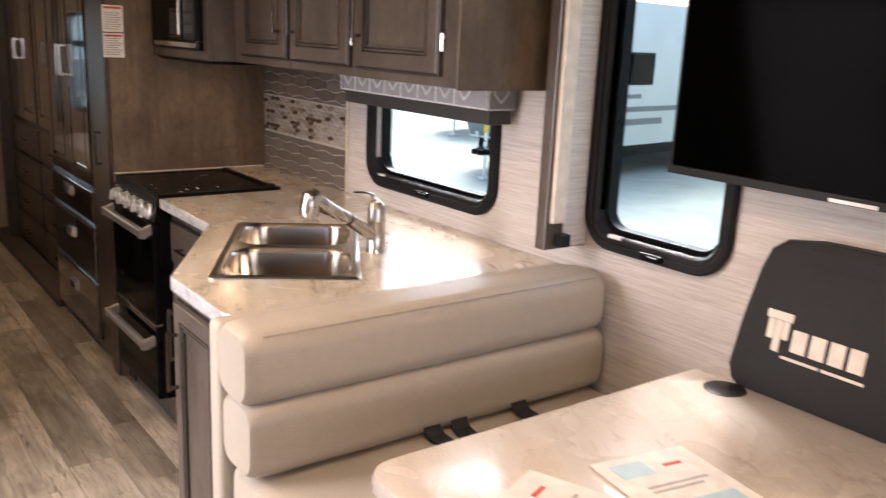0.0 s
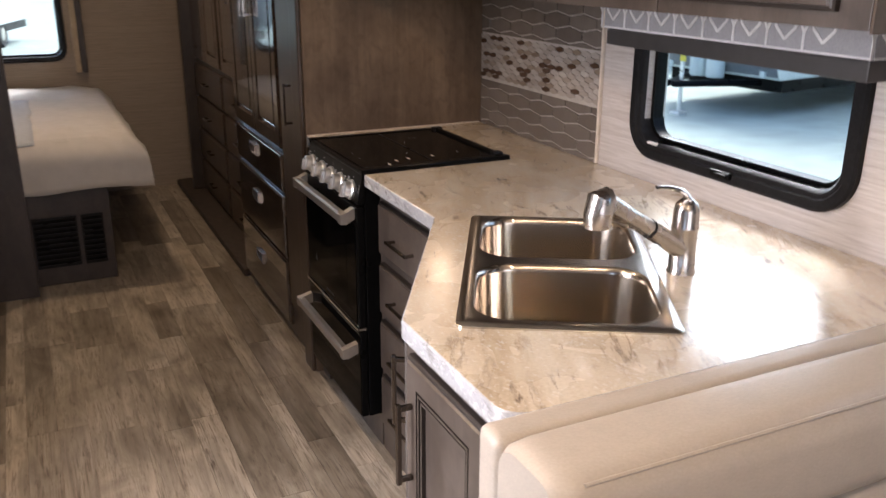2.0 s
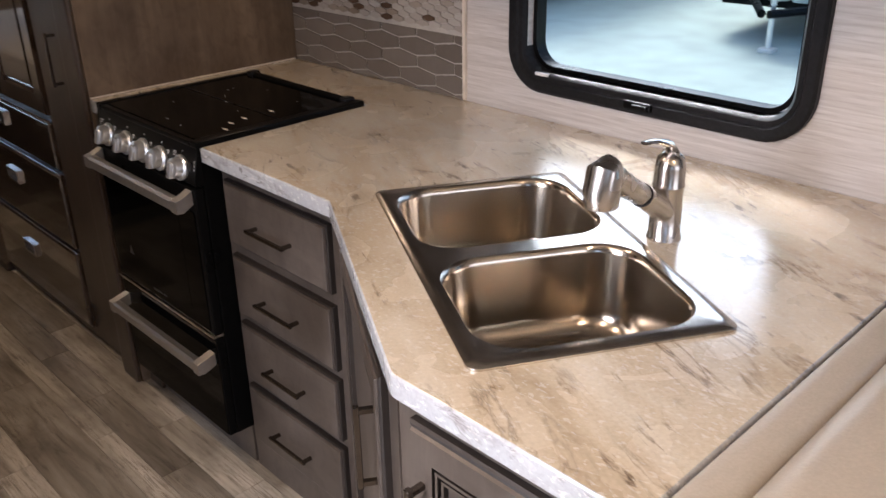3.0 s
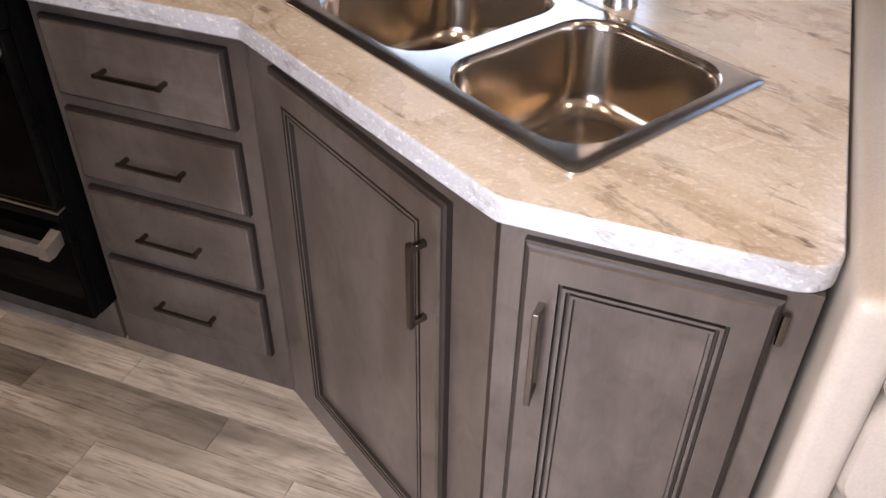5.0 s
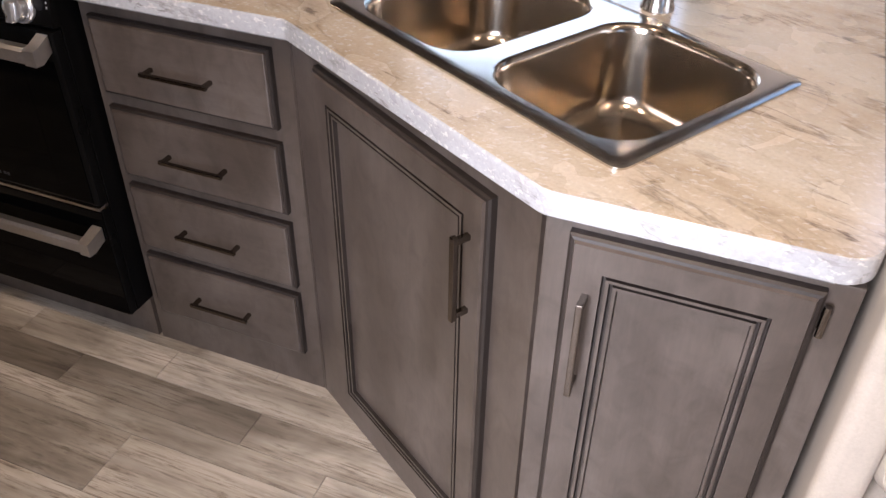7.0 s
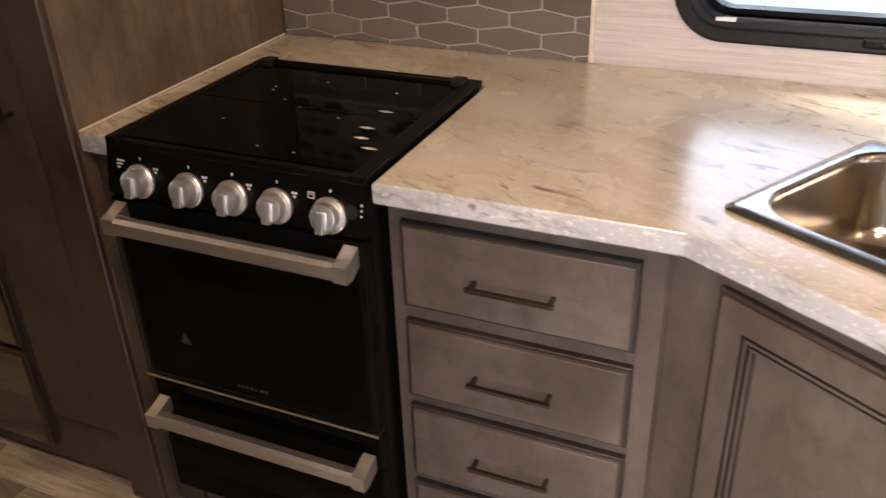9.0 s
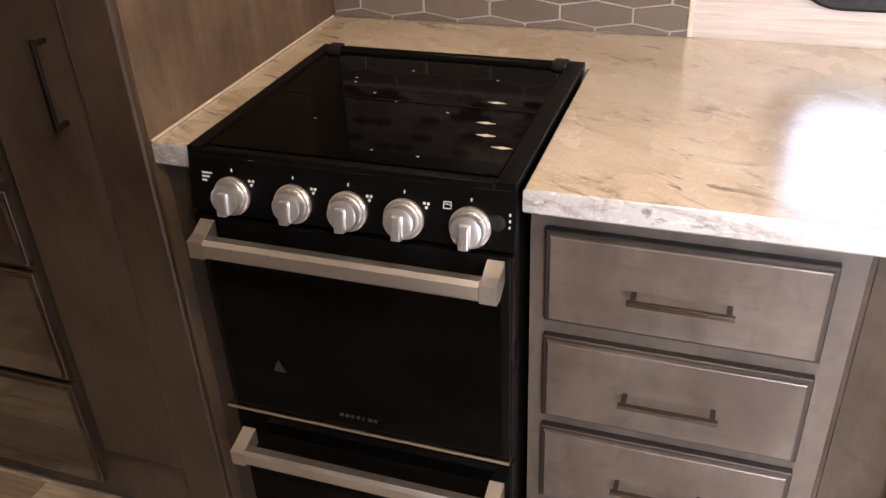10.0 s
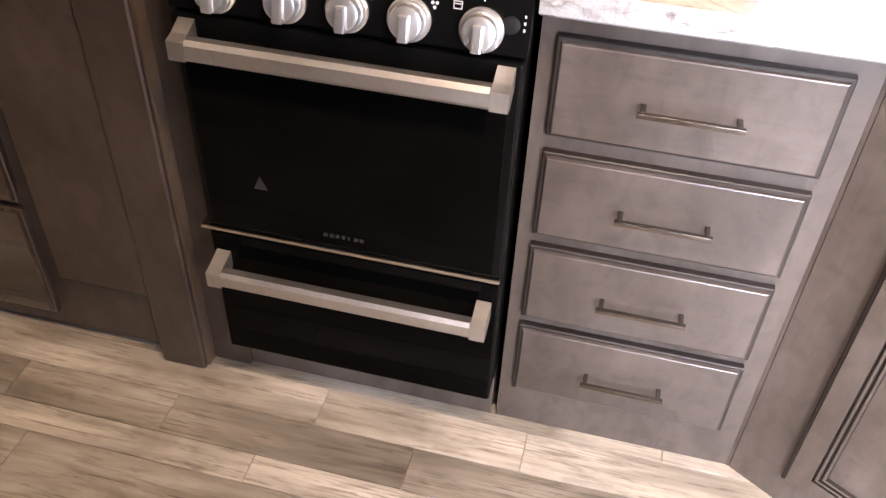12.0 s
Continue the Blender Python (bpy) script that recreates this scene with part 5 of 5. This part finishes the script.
def trailer(x, y, rot, length, label):
    """A travel trailer with its hitch towards -x of its own frame."""
    ob = thing("travel_trailer", (x, y, GZ), label, "trailer", rot=radians(rot), group="parked trailers")
    z0, z1 = 0.62, 3.25
    prof = [(0.0, z0 + 0.25), (0.12, z0), (length, z0), (length, z1), (0.9, z1), (0.35, z1 - 0.35), (0.05, z1 - 1.3)]
    part("body", loft([[(px, yy, pz) for px, pz in prof] for yy in (-1.22, 1.22)]), RV_WHITE, ob, local=True)
    part("underside", box((0.3, -1.15, 0.40), (length - 0.1, 1.15, z0 - 0.002)), BLACK, ob, local=True)
    part("front_panel", loft([[(px - 0.012, yy, pz) for px, pz in ((0.10, z0 + 0.04), (-0.01, z0 + 0.28), (0.02, z0 + 0.9), (0.12, z0 + 0.9))] for yy in (-1.2, 1.2)]), RV_GREY, ob, "grey front panel", local=True)
    for k, (a, b, zz, hh) in enumerate(((0.8, 3.0, 1.0, 0.12), (1.6, 5.0, 1.25, 0.10), (0.7, 2.2, 1.5, 0.08))):
        for s in (-1, 1):
            part("side_stripe", box((a, s * 1.221, zz), (b, s * 1.228, zz + hh)), RV_GREY, ob, local=True)
    for s in (-1, 1):
        for wx in (1.6, 3.6, 5.4):
            win = part("side_window", box((wx, s * 1.221, 1.75), (wx + 0.95, s * 1.236, 2.35), 0.004), BLACK, ob, local=True)
            part("glass", box((wx + 0.04, s * 1.237, 1.79), (wx + 0.91, s * 1.241, 2.31)), BLACK_GLASS, win, local=True)
        for wx in (length * 0.58, length * 0.58 + 0.82):
            wl = part("wheel", lathe([(0.20, -0.09), (0.33, -0.10), (0.36, -0.06), (0.36, 0.06), (0.33, 0.10), (0.20, 0.09)], Matrix.Translation((wx, s * 1.08, 0.36)) @ Matrix.Rotation(radians(90), 4, "X"), 20), TYRE, ob, local=True)
            part("rim", lathe([(0.19, -0.095), (0.19, 0.095)], Matrix.Translation((wx, s * 1.08, 0.36)) @ Matrix.Rotation(radians(90), 4, "X"), 16), STEEL, wl, local=True)
    part("tongue", join(sweep([(0.4, -0.75, 0.52), (-1.0, -0.05, 0.52)], 0.055, 8), sweep([(0.4, 0.75, 0.52), (-1.0, 0.05, 0.52)], 0.055, 8)), BLACK, ob, local=True)
    part("gas_bottle", lathe([(0.14, 0.58), (0.15, 0.62), (0.15, 0.95), (0.10, 1.04), (0.04, 1.08)], Matrix.Translation((-0.15, 0.17, 0)), 16), RV_WHITE, ob, local=True)
    part("gas_bottle", lathe([(0.14, 0.58), (0.15, 0.62), (0.15, 0.95), (0.10, 1.04), (0.04, 1.08)], Matrix.Translation((-0.15, -0.17, 0)), 16), RV_WHITE, ob, local=True)
    jk = part("jack_post", sweep([(-0.75, 0, 0.06), (-0.75, 0, 1.15)], 0.035, 10), SILVER, ob, local=True)
    part("jack_foot", box((-0.85, -0.10, 0.0), (-0.65, 0.10, 0.05), 0.008), SILVER, jk, local=True)
    part("warning_tag", box((-0.80, -0.10, 0.86), (-0.795, 0.02, 1.0)), TAG_YELLOW, jk, "yellow warning tag", local=True)
    part("jack_head", box((-0.83, -0.08, 1.15), (-0.67, 0.08, 1.40), 0.02), BLACK, jk, local=True)
    for s in (-1, 1):
        part("marker_lamp", box((0.02, s * 0.95 - 0.05, z0 + 0.02), (0.07, s * 0.95 + 0.05, z0 + 0.12), 0.01), RV_WHITE, ob, local=True)
    return ob


trailer(8.8, 8.3, 8, 8.0, "white travel trailer with grey stripes parked on the lot")
trailer(10.1, 2.9, 5, 8.0, "white travel trailer with hitch jack parked beside others")
trailer(12.5, 14.2, 12, 8.0, "white travel trailer parked further along the lot")
trailer(-4.5, 19.0, 75, 8.0, "white travel trailer parked behind the bedroom window")
trailer(-9.0, -1.0, 90, 8.0, "white travel trailer parked across the lane")

# ---- floor ----
floor = structure("floor", box((LEFT_X - 0.07, FRONT_Y - 0.07, -0.06), (0.07, REAR_Y + 0.07, -0.0032)), simple("floor_joint", (0.36, 0.29, 0.225), 0.7), "grey-brown wood-look vinyl plank floor", "floor")
WORLDS[floor] = Matrix.Identity(4)
WIDTHS = (0.094, 0.095, 0.064, 0.160)
meshes = {}


def plank_mesh(width, length):
    key = (width, length)
    if key not in meshes:
        g, w = 0.0007, width / 2
        bm = loft([[(-w + g + i, g + i, z), (w - g - i, g + i, z), (w - g - i, length - g - i, z), (-w + g + i, length - g - i, z)] for i, z in ((0.0, -0.003), (0.0, -0.0006), (0.0006, 0.0))], False, True)
        bmesh.ops.recalc_face_normals(bm, faces=bm.faces)
        me = bpy.data.meshes.new("plank")
        bm.to_mesh(me)
        bm.free()
        me.materials.append(PLANK)
        meshes[key] = me
    return meshes[key]


rng = random.Random(11)
far = bmesh.new()
marks_of = {0: (-0.261, -0.67), 1: (0.024, -0.466, -0.957), 2: (-0.18, -1.17), 3: (0.26, -0.728)}
spans = []
x = -0.683
for r in range(0, 18):
    spans.append((r, x - WIDTHS[r % 4], x))
    x -= WIDTHS[r % 4]
x = -0.683
for r in range(-1, -8, -1):
    spans.append((r, x, x + WIDTHS[r % 4]))
    x += WIDTHS[r % 4]
for r, xa, xb in spans:
    if xa < LEFT_X - 0.06 or xb > 0.06:
        continue
    y = FRONT_Y + rng.uniform(0, 0.4)
    cuts = [FRONT_Y, y]
    while y < REAR_Y:
        y = round(y + rng.choice((0.41, 0.49, 0.57, 0.72, 0.98)), 3)
        cuts.append(min(y, REAR_Y))
    marks = marks_of.get(r)
    if marks:
        cuts = sorted([c for c in cuts if c < min(marks) - 0.3 or c > max(marks) + 0.3] + list(marks))
    for a, b in zip(cuts, cuts[1:]):
        ln = round(b - a, 3)
        if ln < 0.02:
            continue
        if -1.95 < xa and xb < -0.58 and -2.5 < a < 3.1:
            p = new("plank", plank_mesh(WIDTHS[r % 4], ln))
            p.location = ((xa + xb) / 2, a, 0.0)
            p.parent = floor
        else:
            far.from_mesh(plank_mesh(WIDTHS[r % 4], ln))
            far.verts.ensure_lookup_table()
            bmesh.ops.translate(far, verts=far.verts[-12:], vec=((xa + xb) / 2, a, 0.0))
tagged(part("far_planks", far, PLANK, floor), kind="stuff")
